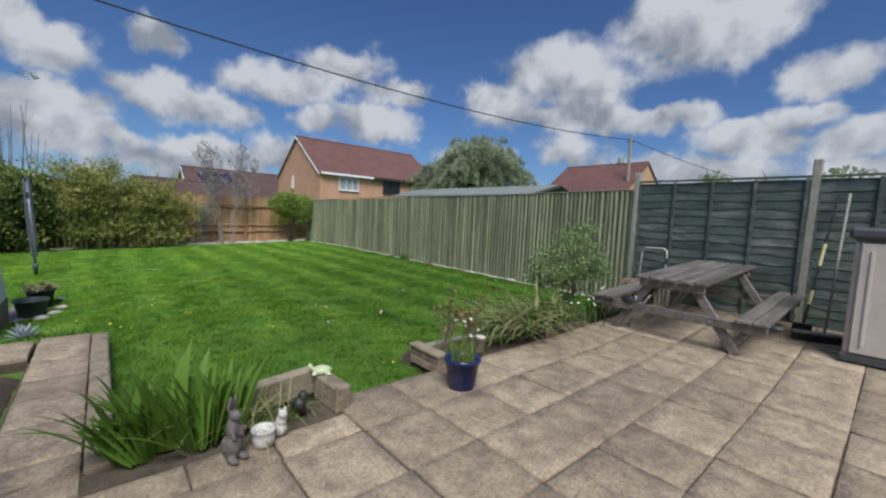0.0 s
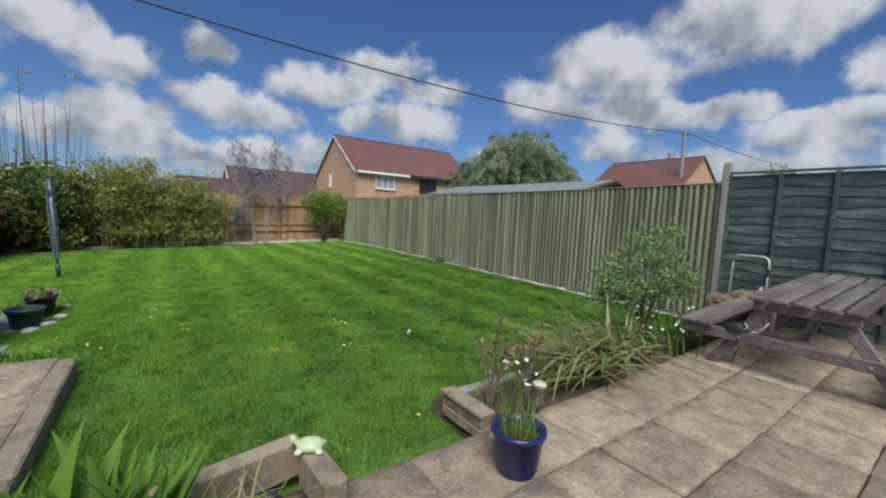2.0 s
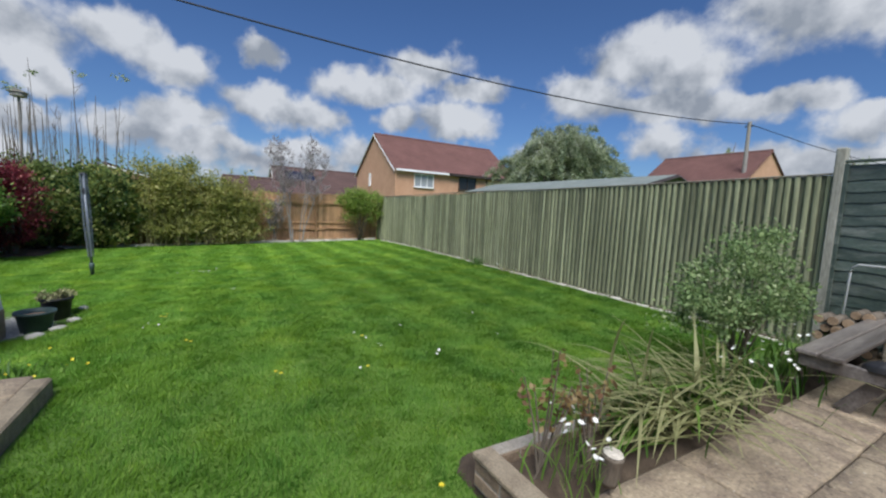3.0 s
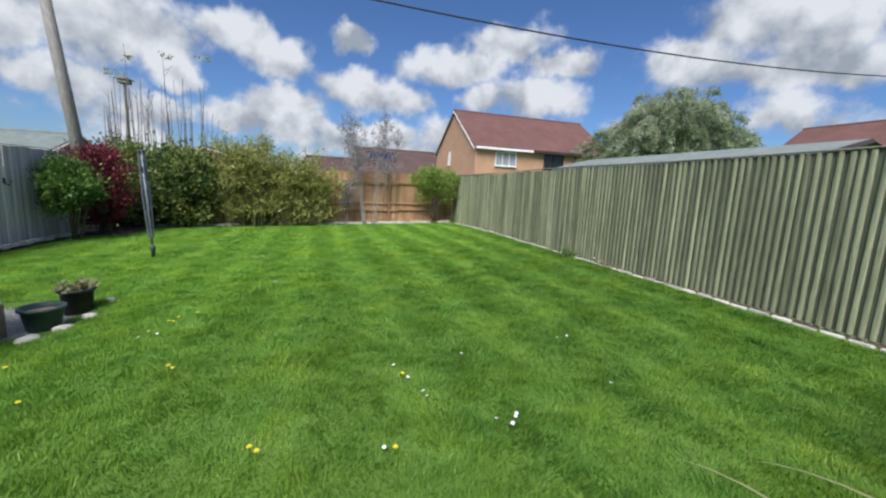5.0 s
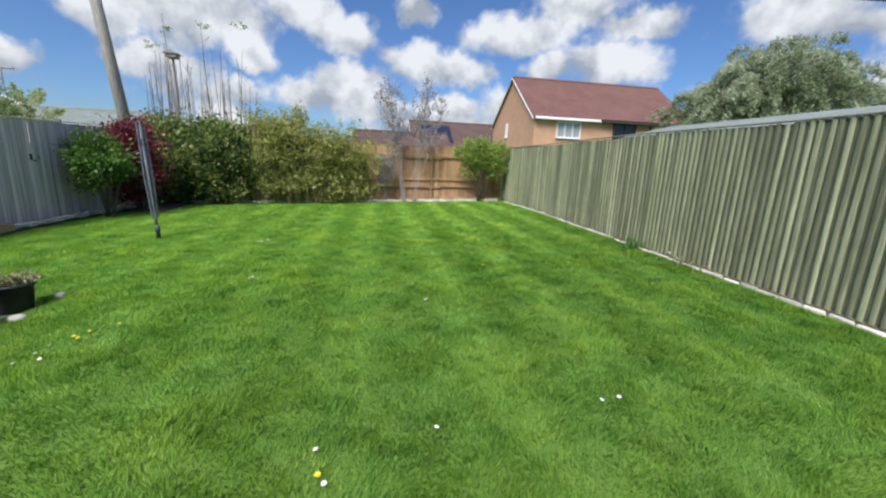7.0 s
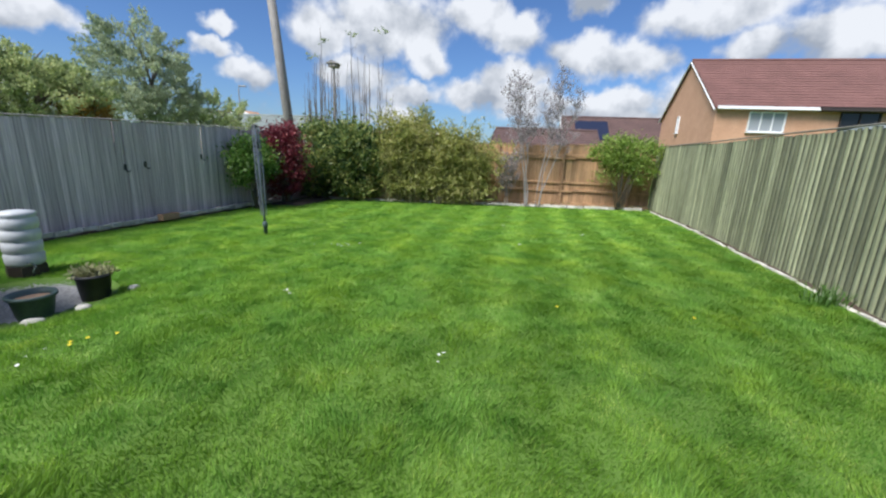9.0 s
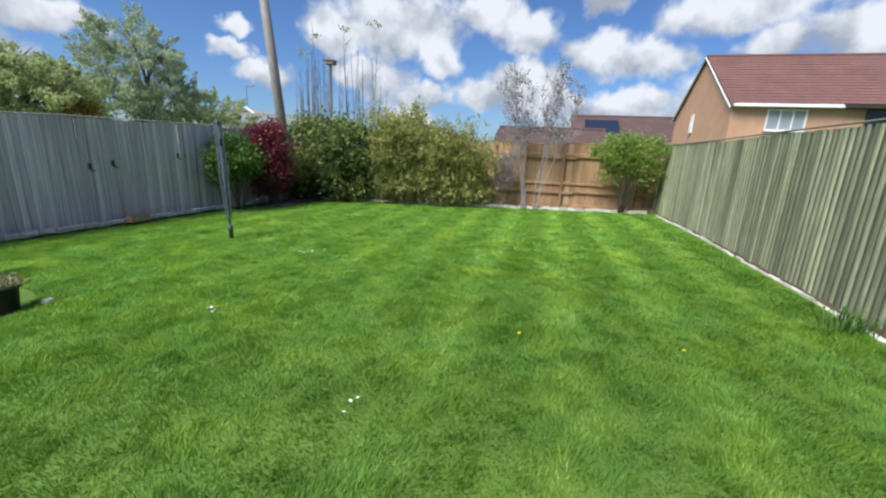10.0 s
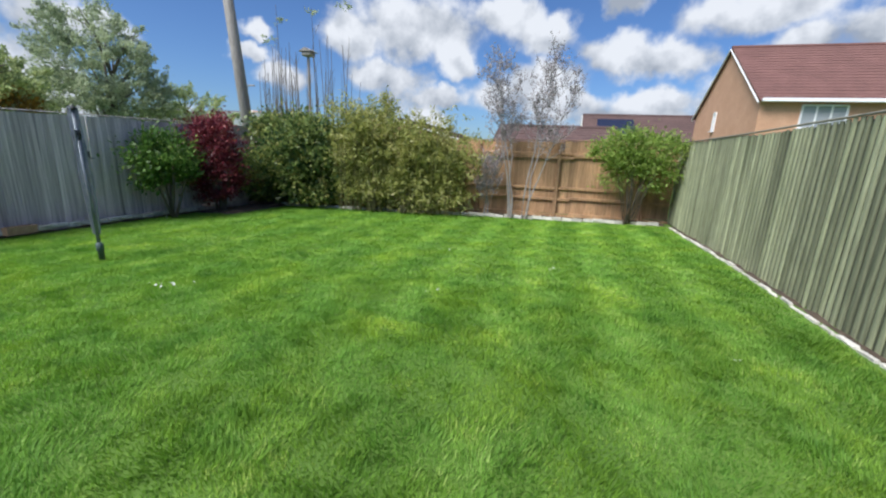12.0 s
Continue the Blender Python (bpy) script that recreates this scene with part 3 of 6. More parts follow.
def board_fence(name, label, start, end, inward, pitch, foot, top, material, capmat, thick=0.018, cap=0.05, width=None, post_step=2.4, wob=0.01, gravel=0.12, backing=None):
    """A close-boarded fence from start to end (a, b). foot and top: heights at both ends."""
    (a0, b0), (a1, b1) = start, end
    L = math.hypot(a1 - a0, b1 - b0)
    turn = math.degrees(math.atan2(b1 - b0, a1 - a0))
    root = empty(name, at(a0, b0, 0, turn), label=label, category="fence", kind="structure")
    rr = random.Random(len(name))
    flip = 1 if inward else -1
    zf = lambda x: foot[0] + (foot[1] - foot[0]) * x / L
    zt = lambda x: top[0] + (top[1] - top[0]) * x / L + 0.012 * math.sin(x * 2.1) + 0.01 * math.sin(x * 0.9 + 1)
    me = fence_board(width or pitch * 1.18, 1.0, thick)
    me.materials.append(material)
    n = int(L / pitch)
    for i in range(n):
        x = i * pitch
        lo, hi = zf(x) + gravel - 0.01, zt(x) - 0.01 + rr.uniform(-0.008, 0.008)
        part("board", me, None, root, m=Matrix.Translation((x, flip * rr.uniform(0, 0.004), lo)) @ Matrix.Rotation(rr.uniform(-wob, wob), 4, "Y") @ Matrix.Diagonal((1, flip, hi - lo, 1)))
    x = 0.0
    while x < L - 0.05:
        x2 = min(x + post_step, L)
        mid, ln = (x + x2) / 2, x2 - x
        tilt = math.atan2(zt(x2) - zt(x), ln)
        part("capping_rail", box(ln - 0.004, cap, 0.022, bevel=0.006), capmat, root, m=Matrix.Translation((mid, -flip * 0.006, (zt(x) + zt(x2)) / 2 + 0.012)) @ Matrix.Rotation(-tilt, 4, "Y"))
        part("gravel_board", box(ln - 0.004, 0.03, gravel + 0.14, bevel=0.004), material, root, m=Matrix.Translation((mid, flip * 0.018, (zf(x) + zf(x2)) / 2 + gravel / 2 - 0.08)))
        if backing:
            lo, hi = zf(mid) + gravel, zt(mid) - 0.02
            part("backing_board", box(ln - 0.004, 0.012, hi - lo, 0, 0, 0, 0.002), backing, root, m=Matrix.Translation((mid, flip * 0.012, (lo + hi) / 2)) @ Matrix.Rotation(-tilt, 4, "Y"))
        for k in (0.25, 0.8):
            part("arris_rail", box(ln - 0.004, 0.05, 0.07, bevel=0.006), material, root, m=Matrix.Translation((mid, flip * 0.045, zf(mid) + (zt(mid) - zf(mid)) * k)))
        x = x2
    return root


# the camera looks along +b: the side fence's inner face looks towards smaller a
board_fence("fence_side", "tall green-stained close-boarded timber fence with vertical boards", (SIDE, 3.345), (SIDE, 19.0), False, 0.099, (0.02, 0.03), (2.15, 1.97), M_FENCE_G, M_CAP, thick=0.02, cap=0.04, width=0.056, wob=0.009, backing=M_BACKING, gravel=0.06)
board_fence("fence_left", "silver-grey weathered close-boarded timber fence", (LEFT, 4.5), (LEFT, 18.9), True, 0.105, (-0.24, -0.30), (1.74, 2.02), M_FENCE_L, M_FENCE_L)
back = board_fence("fence_back", "orange-brown close-boarded timber fence with posts", (LEFT, BACK + 0.25), (SIDE, BACK + 0.25), False, 0.13, (-0.22, 0.03), (1.70, 2.0), M_FENCE_B, M_FENCE_B, gravel=0.1)
for i in range(6):
    x = 0.75 + 2.12 * i
    part("post", box(0.09, 0.06, 2.05, 0, 0, 1.0, 0.006), M_FENCE_B, back, m=Matrix.Translation((x, -0.06, -0.2 + 0.02 * i)))
for i in range(5):
    for z in (0.86, 1.74):
        part("rail", box(2.02, 0.03, 0.07, 0, 0, 0, 0.006), M_FENCE_B, back, m=Matrix.Translation((0.75 + 2.12 * (i + 0.5), -0.045, z - 0.2 + 0.02 * i)))


def lap_panel():
    """A waney lap panel: overlapping sawn slats with wavy lower edges, upright battens, a cap."""
    root = empty("lap_panel", label="dark green stained waney-lap timber fence panel", category="fence panel", group="lap panels by the patio")
    rr = random.Random(3)
    L, H, n = 2.36, 2.02, 15
    for i in range(n):
        bm = bmesh.new()
        z0, hh = i * H / n, H / n * 1.25
        seg = 24
        ph = rr.uniform(0, 6)
        rows = []
        for k in range(seg + 1):
            x = -L / 2 + L * k / seg
            wave = 0.012 * math.sin(x * 5 + ph) + 0.008 * math.sin(x * 13 + ph * 2)
            rows.append([bm.verts.new(p) for p in ((x, -0.022, z0 + wave), (x, -0.008, z0 + hh), (x, 0.002, z0 + hh), (x, -0.012, z0 + wave))])
        for p, q in zip(rows, rows[1:]):
            for j in range(4):
                bm.faces.new((p[j], q[j], q[(j + 1) % 4], p[(j + 1) % 4]))
        bm.faces.new(rows[0])
        bm.faces.new(rows[-1][::-1])
        part("slat", bm, M_PANEL, root)
    for x in (-L / 2 + 0.03, -0.56, 0.0, 0.56, L / 2 - 0.03):
        part("batten", box(0.045, 0.022, H + 0.06, x, -0.045, H / 2 + 0.02, 0.004), M_PANEL, root)
    part("cap", box(L + 0.02, 0.07, 0.03, 0, -0.02, H + 0.075, 0.006), M_PANEL, root)
    part("gravel_board", box(L, 0.03, 0.2, 0, 0.0, -0.08, 0.006), M_PANEL, root)
    return root


panel = lap_panel()
panel.matrix_basis = at(SIDE, 2.08, 0.21, -90)
for b in (-0.34, -2.76):
    copy_thing(panel, at(SIDE, b, 0.21, -90))


def post(b, h, tilt=0.0):
    bm = box(0.1, 0.1, h, 0, 0, h / 2, 0.012)
    thing("fence_post", bm, M_POST, at(SIDE - 0.01, b, 0.0, 0, tilt), label="weathered grey square timber fence post", category="post", group="posts of the patio fence")


post(3.29, 2.47)
post(0.87, 2.54, 0.6)
post(-1.55, 2.5)

# pale edging strips at the fences' feet
rr = random.Random(5)
edge_me = []
for k in range(4):
    bm = box(0.235, 0.065, 0.09, bevel=0.015)
    for v in bm.verts:
        v.co += Vector((rr.uniform(-0.012, 0.012), rr.uniform(-0.012, 0.012), rr.uniform(-0.012, 0.012)))
    bmesh.ops.recalc_face_normals(bm, faces=bm.faces)
    me = bpy.data.meshes.new("edging_stone")
    bm.to_mesh(me)
    bm.free()
    me.materials.append(M_PEBBLE)
    edge_me.append(me)


def edging(name, start, end, step, label, sink=0.0, wide=1.0):
    (a0, b0), (a1, b1) = start, end
    L = math.hypot(a1 - a0, b1 - b0)
    turn = math.degrees(math.atan2(b1 - b0, a1 - a0))
    root = empty(name, Matrix(), label=label, category="edging", kind="structure")
    for i in range(int(L / step)):
        f = (i + 0.5) * step / L
        a, b = a0 + (a1 - a0) * f, b0 + (b1 - b0) * f
        part("edging_stone", rr.choice(edge_me), None, root, m=at(a + rr.uniform(-0.012, 0.012), b, ground_z(a, b) + 0.018 - sink + rr.uniform(-0.012, 0.01), turn + rr.uniform(-5, 5)) @ Matrix.Diagonal((rr.uniform(0.95, 1.1), wide * rr.uniform(0.45, 0.8), 1, 1)))


edging("edging_side", (SIDE - 0.12, 3.6), (SIDE - 0.12, BACK - 0.4), 0.26, "low row of pale rough edging stones along the lawn", 0.036)
edging("edging_back", (LEFT + 0.4, BACK - 0.38), (SIDE - 0.15, BACK - 0.38), 0.245, "low row of pale edging stones before the back bed", -0.03)
edging("edging_left", (LEFT + 0.24, 5.6), (LEFT + 0.24, 16.4), 0.245, "low row of pale edging stones along the grey fence", -0.085, 2.2)

# soil of the beds
def soil_bed(name, a0, a1, b0, b1, z, label):
    na, nb = max(2, int((a1 - a0) / 0.12)), max(2, int((b1 - b0) / 0.12))
    bm = bmesh.new()
    rows = []
    for j in range(nb + 1):
        row = []
        for i in range(na + 1):
            a, b = a0 + (a1 - a0) * i / na, b0 + (b1 - b0) * j / nb
            edge = i in (0, na) or j in (0, nb)
            p = G(a, b, ground_z(a, b) + (-0.03 if edge else z + 0.035 * noise.noise(Vector((a * 4, b * 4, 0)))))
            row.append(bm.verts.new(p))
        rows.append(row)
    for p, q in zip(rows, rows[1:]):
        for i in range(na):
            bm.faces.new((p[i], p[i + 1], q[i + 1], q[i]))
    thing(name, bm, M_SOIL, Matrix(), True, label=label, category="soil", kind="structure")


soil_bed("soil_back", LEFT + 0.05, SIDE - 0.1, BACK - 0.36, BACK + 0.2, 0.05, "dark bare soil of the planted bed by the back fence")
soil_bed("soil_side", 2.3, SIDE - 0.1, 2.72, 3.42, 0.10, "dark bare soil of the bed beside the paving")
soil_bed("soil_iris", 0.08, 1.30, 2.46, 2.93, 0.10, "dark soil of the raised iris bed")
soil_bed("soil_path", -3.4, -0.5, 2.72, 4.72, 0.06, "dark soil of the weedy bed beside the path")
soil_bed("soil_strip", SIDE - 0.1, SIDE + 0.02, 3.5, BACK - 0.3, 0.03, "narrow soil strip at the side fence's foot")
soil_bed("soil_corner", LEFT + 0.28, -3.05, 16.0, BACK - 0.3, 0.06, "dark soil under the corner shrubs")
soil_bed("soil_left", LEFT + 0.02, LEFT + 0.24, 5.0, 17.0, 0.03, "narrow soil strip at the grey fence's foot")


# ---- paving ----
def slab_mesh(w, d, t=0.04, seed=0, n=5):
    """A riven slab: uneven top, soft broken arris."""
    r = random.Random(seed)
    bm = bmesh.new()
    e = 0.008
    xs = [-w / 2 + e + (w - 2 * e) * i / n for i in range(n + 1)]
    ys = [-d / 2 + e + (d - 2 * e) * i / n for i in range(n + 1)]
    top = [[bm.verts.new((x, y, 0.006 * noise.noise(Vector((x * 6 + seed * 9, y * 6, seed))))) for x in xs] for y in ys]
    for p, q in zip(top, top[1:]):
        for i in range(n):
            bm.faces.new((p[i], p[i + 1], q[i + 1], q[i]))
    ring = top[0][:] + [row[-1] for row in top[1:]] + top[-1][-2::-1] + [row[0] for row in top[-2:0:-1]]
    low1, low2 = [], []
    for v in ring:
        x = max(-w / 2, min(w / 2, v.co.x * (w / (w - 2 * e)))) + r.uniform(-0.004, 0.002) * (1 if v.co.x > 0 else -1)
        y = max(-d / 2, min(d / 2, v.co.y * (d / (d - 2 * e)))) + r.uniform(-0.004, 0.002) * (1 if v.co.y > 0 else -1)
        low1.append(bm.verts.new((x, y, v.co.z - 0.008)))
        low2.append(bm.verts.new((x, y, -t)))
    for p, q in ((ring, low1), (low1, low2)):
        for i in range(len(p)):
            k = (i + 1) % len(p)
            bm.faces.new((p[i], q[i], q[k], p[k]))
    bmesh.ops.recalc_face_normals(bm, faces=bm.faces)
    me = bpy.data.meshes.new("slab")
    bm.to_mesh(me)
    bm.free()
    me.polygons.foreach_set("use_smooth", [True] * len(me.polygons))
    me.materials.append(M_SLAB)
    return me


SLABS = [slab_mesh(0.56, 0.508, seed=k) for k in range(9)]
paving = thing("pavement", box(6.4, 9.2, 0.3, 1.4, -1.9, PATIO_Z - 0.165), M_JOINT, at(0, 0), label="buff riven stone slab patio with dark open joints", category="patio", kind="structure")
bm = box(3.0, 5.9, 0.3, 0, 0, 0)
part("raised_base", bm, M_JOINT, paving, m=Matrix.Translation((6.1, -0.25, patio_z(6.1) - 0.17)) @ Matrix.Rotation(-math.atan(0.045), 4, "Y"))
rr = random.Random(11)
JOINTS = [-1.32, -0.8, -0.28, 0.24, 0.76, 1.28, 1.80, 2.355, 2.87, 3.50, 4.06, 4.62, 5.18, 5.74, 6.30, 6.86, 7.42]
for r in range(-6, 5):
    b = 0.115 + 0.515 * (r + 0.5)
    for a0, a1 in zip(JOINTS, JOINTS[1:]):
        j0, j1 = a0 + rr.uniform(-0.012, 0.012), a1 + rr.uniform(-0.012, 0.012)
        a, w = (j0 + j1) / 2, j1 - j0 - 0.01
        if r == 4 and -0.1 < a < 1.25:
            continue
        part("slab", rr.choice(SLABS), None, paving,
             m=Matrix.Translation((a, b + rr.uniform(-0.003, 0.003), patio_z(a) + rr.uniform(-0.005, 0.005))) @ Matrix.Rotation(-math.atan((patio_z(a + 0.2) - patio_z(a - 0.2)) / 0.4) + rr.uniform(-0.006, 0.006), 4, "Y") @ Matrix.Rotation(rr.uniform(-0.006, 0.006), 4, "X") @ Matrix.Rotation(rr.uniform(-0.008, 0.008) + rr.choice((0, math.pi)), 4, "Z") @ Matrix.Diagonal((w / 0.56, 1, 1, 1)))
# narrow strip of slabs before the iris bed
for a, w in ((0.1, 0.43), (0.54, 0.43), (1.02, 0.5)):
    part("edge_slab", slab_mesh(w, 0.25, seed=int(a * 100)), None, paving, m=Matrix.Translation((a, 2.31, PATIO_Z)))

path = thing("garden_path", box(0.5, 2.85, 0.2, -0.26, 4.1, PATIO_Z - 0.145), M_JOINT, at(0, 0), label="raised garden path of buff riven slabs with a kerb", category="path", kind="structure")
part("side_base", box(2.9, 0.62, 0.2, -1.95, 5.2, PATIO_Z - 0.145), M_JOINT, path)
PATH_JOINTS = [2.46, 2.90, 3.41, 3.84, 4.28, 4.76, 5.14, 5.53]
for i, (b0, b1) in enumerate(zip(PATH_JOINTS, PATH_JOINTS[1:])):
    part("slab", slab_mesh(0.38, b1 - b0 - 0.01, seed=20 + i), None, path, m=Matrix.Translation((-0.295, (b0 + b1) / 2, PATIO_Z + rr.uniform(-0.006, 0.006))) @ Matrix.Rotation(rr.uniform(-0.012, 0.012), 4, "Z"))
for i in range(5):
    part("slab", slab_mesh(0.545, 0.58, seed=30 + i), None, path, m=Matrix.Translation((-0.79 - 0.56 * i, 5.2, PATIO_Z + rr.uniform(-0.004, 0.004))))
for i in range(3):
    part("kerb_stone", box(0.13, 0.9, 0.2, 0, 0, 0, 0.014), M_KERB, path, m=Matrix.Translation((-0.03, 3.1 + 0.915 * i, PATIO_Z - 0.075 + rr.uniform(-0.005, 0.005))) @ Matrix.Rotation(rr.uniform(-0.01, 0.01), 4, "Z"))


# ---- far houses ----
def window(parent, a, z, w, h, frame_mat, panes=3, m=Matrix(), label="", pane_mat=None):
    """A window in a wall that looks along -y: frame, panes, sill."""
    fr = bmesh.new()
    t = 0.07
    for sx, sz, cx, cz in ((w, t, 0, h / 2), (w, t, 0, -h / 2), (t, h, -w / 2, 0), (t, h, w / 2, 0)):
        box(sx, 0.1, sz, cx, 0, cz, bm=fr)
    for i in range(1, panes):
        box(t * 0.8, 0.1, h, -w / 2 + w * i / panes, 0, 0, bm=fr)
    win = part("window", fr, frame_mat, parent, label, m=m @ Matrix.Translation((a, -0.03, z)))
    for i in range(panes):
        part("pane", box(w / panes - 0.05, 0.02, h - 0.05, -w / 2 + w * (i + 0.5) / panes, 0.02, 0), pane_mat or M_PANE, win)
    part("sill", box(w + 0.16, 0.16, 0.06, 0, -0.04, -h / 2 - 0.06, 0.01), frame_mat, win)
    return win


def tile_roof(parent, L, run, rise, material, m, course=0.34):
    """One slope of a roof: tile courses that overlap, built as stepped strips."""
    bm = bmesh.new()
    ln = math.hypot(run, rise)
    n = int(ln / course)
    prof = [(0.0, -0.03)]
    for i in range(n):
        prof += [(i * ln / n, 0.018), ((i + 1) * ln / n, 0.003)]
    prof += [(ln, -0.03)]
    left = [bm.verts.new((0, d, z)) for d, z in prof]
    right = [bm.verts.new((L, d, z)) for d, z in prof]
    for i in range(len(prof)):
        k = (i + 1) % len(prof)
        bm.faces.new((left[i], right[i], right[k], left[k]))
    bm.faces.new(left)
    bm.faces.new(right[::-1])
    return part("roof_slope", bm, material, parent, m=m @ Matrix.Rotation(math.atan2(rise, run), 4, "X"))


def gable_house(name, label, a0, a1, b0, b1, eave, ridge, wall_mat, roof_mat, trim_mat, base=-0.6, along="a", over=0.25):
    """A house with a pitched roof; local x runs along the ridge, local y away from the front."""
    if along == "a":
        m, L, D = at(a0, b0), a1 - a0, b1 - b0
    else:                                    # the ridge runs along b, the front looks to smaller a
        m, L, D = at(a0, b1, 0, -90), b1 - b0, a1 - a0
    root = empty(name, m, label=label, category="house")
    bm = bmesh.new()
    outline = [(0, base), (D, base), (D, eave), (D / 2, ridge), (0, eave)]
    f = [bm.verts.new((0, y, z)) for y, z in outline]
    g = [bm.verts.new((L, y, z)) for y, z in outline]
    bm.faces.new(f)
    bm.faces.new(g[::-1])
    for i in range(5):
        bm.faces.new((f[i], g[i], g[(i + 1) % 5], f[(i + 1) % 5]))
    part("wall", bm, wall_mat, root)
    slope = (ridge - eave) / (D / 2)
    run = D / 2 + over
    tile_roof(root, L + 0.3, run, run * slope, roof_mat, Matrix.Translation((-0.15, -over, eave - over * slope + 0.08)))
    tile_roof(root, L + 0.3, run, run * slope, roof_mat, Matrix.Translation((L + 0.15, D + over, eave - over * slope + 0.08)) @ Matrix.Rotation(math.pi, 4, "Z"))
    part("ridge_tile", tube([(-0.15, D / 2, ridge + 0.08), (L + 0.15, D / 2, ridge + 0.08)], 0.11, 8), roof_mat, root)
    for x in (-0.2, L + 0.17):
        for s in (-1, 1):
            part("bargeboard", tube([(x, D / 2 + s * run, ridge - run * slope - 0.02), (x, D / 2, ridge - 0.02)], 0.042, 4), trim_mat, root)
    return root, L, D


# the brick house beyond the back corner: eaves, gable and two windows of its front
house, HL, HD = gable_house("brick_house", "two-storey orange brick house with a red tiled roof", 14.0, 27.0, 32.3, 42.6, 4.75, 8.2, M_BWALL, M_ROOF, M_WHITE)
part("fascia", box(5.0, 0.16, 0.11, 2.45, -0.28, 4.71, 0.01), M_WHITE, house, "white painted fascia board")
part("fascia", box(8.0, 0.16, 0.26, 9.0, -0.28, 4.68, 0.01), M_DARK, house, "dark brown fascia board")
part("gutter", tube([(-0.1, -0.4, 4.62), (4.95, -0.4, 4.62)], 0.045, 8), M_WHITE, house)
part("gutter", tube([(5.0, -0.4, 4.62), (13.0, -0.4, 4.62)], 0.06, 8), M_DARK, house)
window(house, 2.65, 3.95, 1.8, 1.05, M_WHITE, 3, label="white framed window")
window(house, 7.1, 4.0, 1.8, 1.1, M_DARK, 2, label="dark brown framed window", pane_mat=M_PANE_DARK)
part("drainpipe", tube([(9.2, -0.1, -0.5), (9.2, -0.1, 4.6)], 0.06, 8), M_DARK, house, "dark brown drainpipe")
window(house, -6.2, 4.15, 0.35, 1.1, M_WHITE, 1, Matrix.Rotation(-math.pi / 2, 4, "Z"), "narrow white framed window")

gable_house("red_roof_house", "brick house with a low red tiled roof behind the fence", 41.5, 51.0, 19.2, 29.2, 5.2, 8.5, M_BWALL, M_ROOF, M_ROOF, along="b")
brown, _, _ = gable_house("brown_roof_bungalow", "long low brick bungalow with a brown tiled roof", 6.4, 17.5, 44.0, 53.0, 2.5, 5.3, M_BWALL, M_ROOF2, M_WHITE)
gable_house("garage", "low brick garage with a reddish tiled roof", 1.6, 7.2, 28.0, 33.0, 1.9, 2.95, M_BWALL, M_ROOF2, M_DARK)
gable_house("bungalow", "low bungalow with white bargeboards beyond the hedge", -9.6, 1.2, 30.0, 40.0, 1.75, 3.1, M_BWALL, M_ROOF2, M_WHITE, along="b")
gable_house("bungalow", "low bungalow with a pale roof beyond the grey fence", -22.0, -10.5, 27.5, 34.0, 2.2, 3.3, M_BWALL, M_FELT, M_WHITE)

far_home, FL, FD = gable_house("bungalow", "distant bungalow with a dark roof and white bargeboards", -37.0, -30.0, 45.0, 52.0, 3.3, 4.9, M_BWALL, M_ROOF2, M_WHITE)
part("porch", prism([(4.8, -0.5), (9.6, -0.5), (9.6, 3.5), (7.4, 4.9), (4.8, 3.5)], 3.0), M_BWALL, far_home, m=Matrix.Translation((2.0, -0.6, 0)))
for s in (-1, 1):
    part("bargeboard", tube([(9.4 + s * 2.6, -0.75, 3.45), (9.4, -0.75, 5.05)], 0.12, 4), M_WHITE, far_home)
lamp = empty("street_lamp", at(-28.4, 45.5, -0.5), label="thin grey street lamp far beyond the hedge", category="street lamp")
part("post", tube([(0, 0, 0), (0, 0, 7.6), (0.1, 0, 7.9)], [0.07, 0.05, 0.04], 8), M_POLE, lamp)
part("lantern", box(0.9, 0.25, 0.12, 0.5, 0, 7.93, 0.03), M_POLE, lamp)

part("solar_panel", box(3.0, 3.4, 0.05, 0, 0, 0, 0.01), M_SOLAR, brown, "dark blue solar panels", m=Matrix.Translation((2.6, 2.2, 4.05)) @ Matrix.Rotation(math.atan2(2.8, 4.5), 4, "X"))

shed = empty("felt_roof_shed", at(10.0, 7.6, 0), label="long timber shed with a grey-green felt roof", category="shed")
part("wall", box(2.6, 7.2, 2.2, 1.3, 3.6, 1.1), M_FENCE_G, shed)
for s in (0, 1):
    part("roof_slope", prism([(-0.2, 2.26), (1.3, 2.66), (1.3, 2.70), (-0.2, 2.31)] if s == 0 else [(2.8, 2.26), (2.8, 2.31), (1.3, 2.70), (1.3, 2.66)], 7.6), M_FELT, shed, m=Matrix.Translation((0, -0.2, 0)))
for s in (-1, 1):
    part("bargeboard", tube([(1.3 + s * 1.5, -0.22, 2.24), (1.3, -0.22, 2.64)], 0.06, 4), M_DARK, shed)

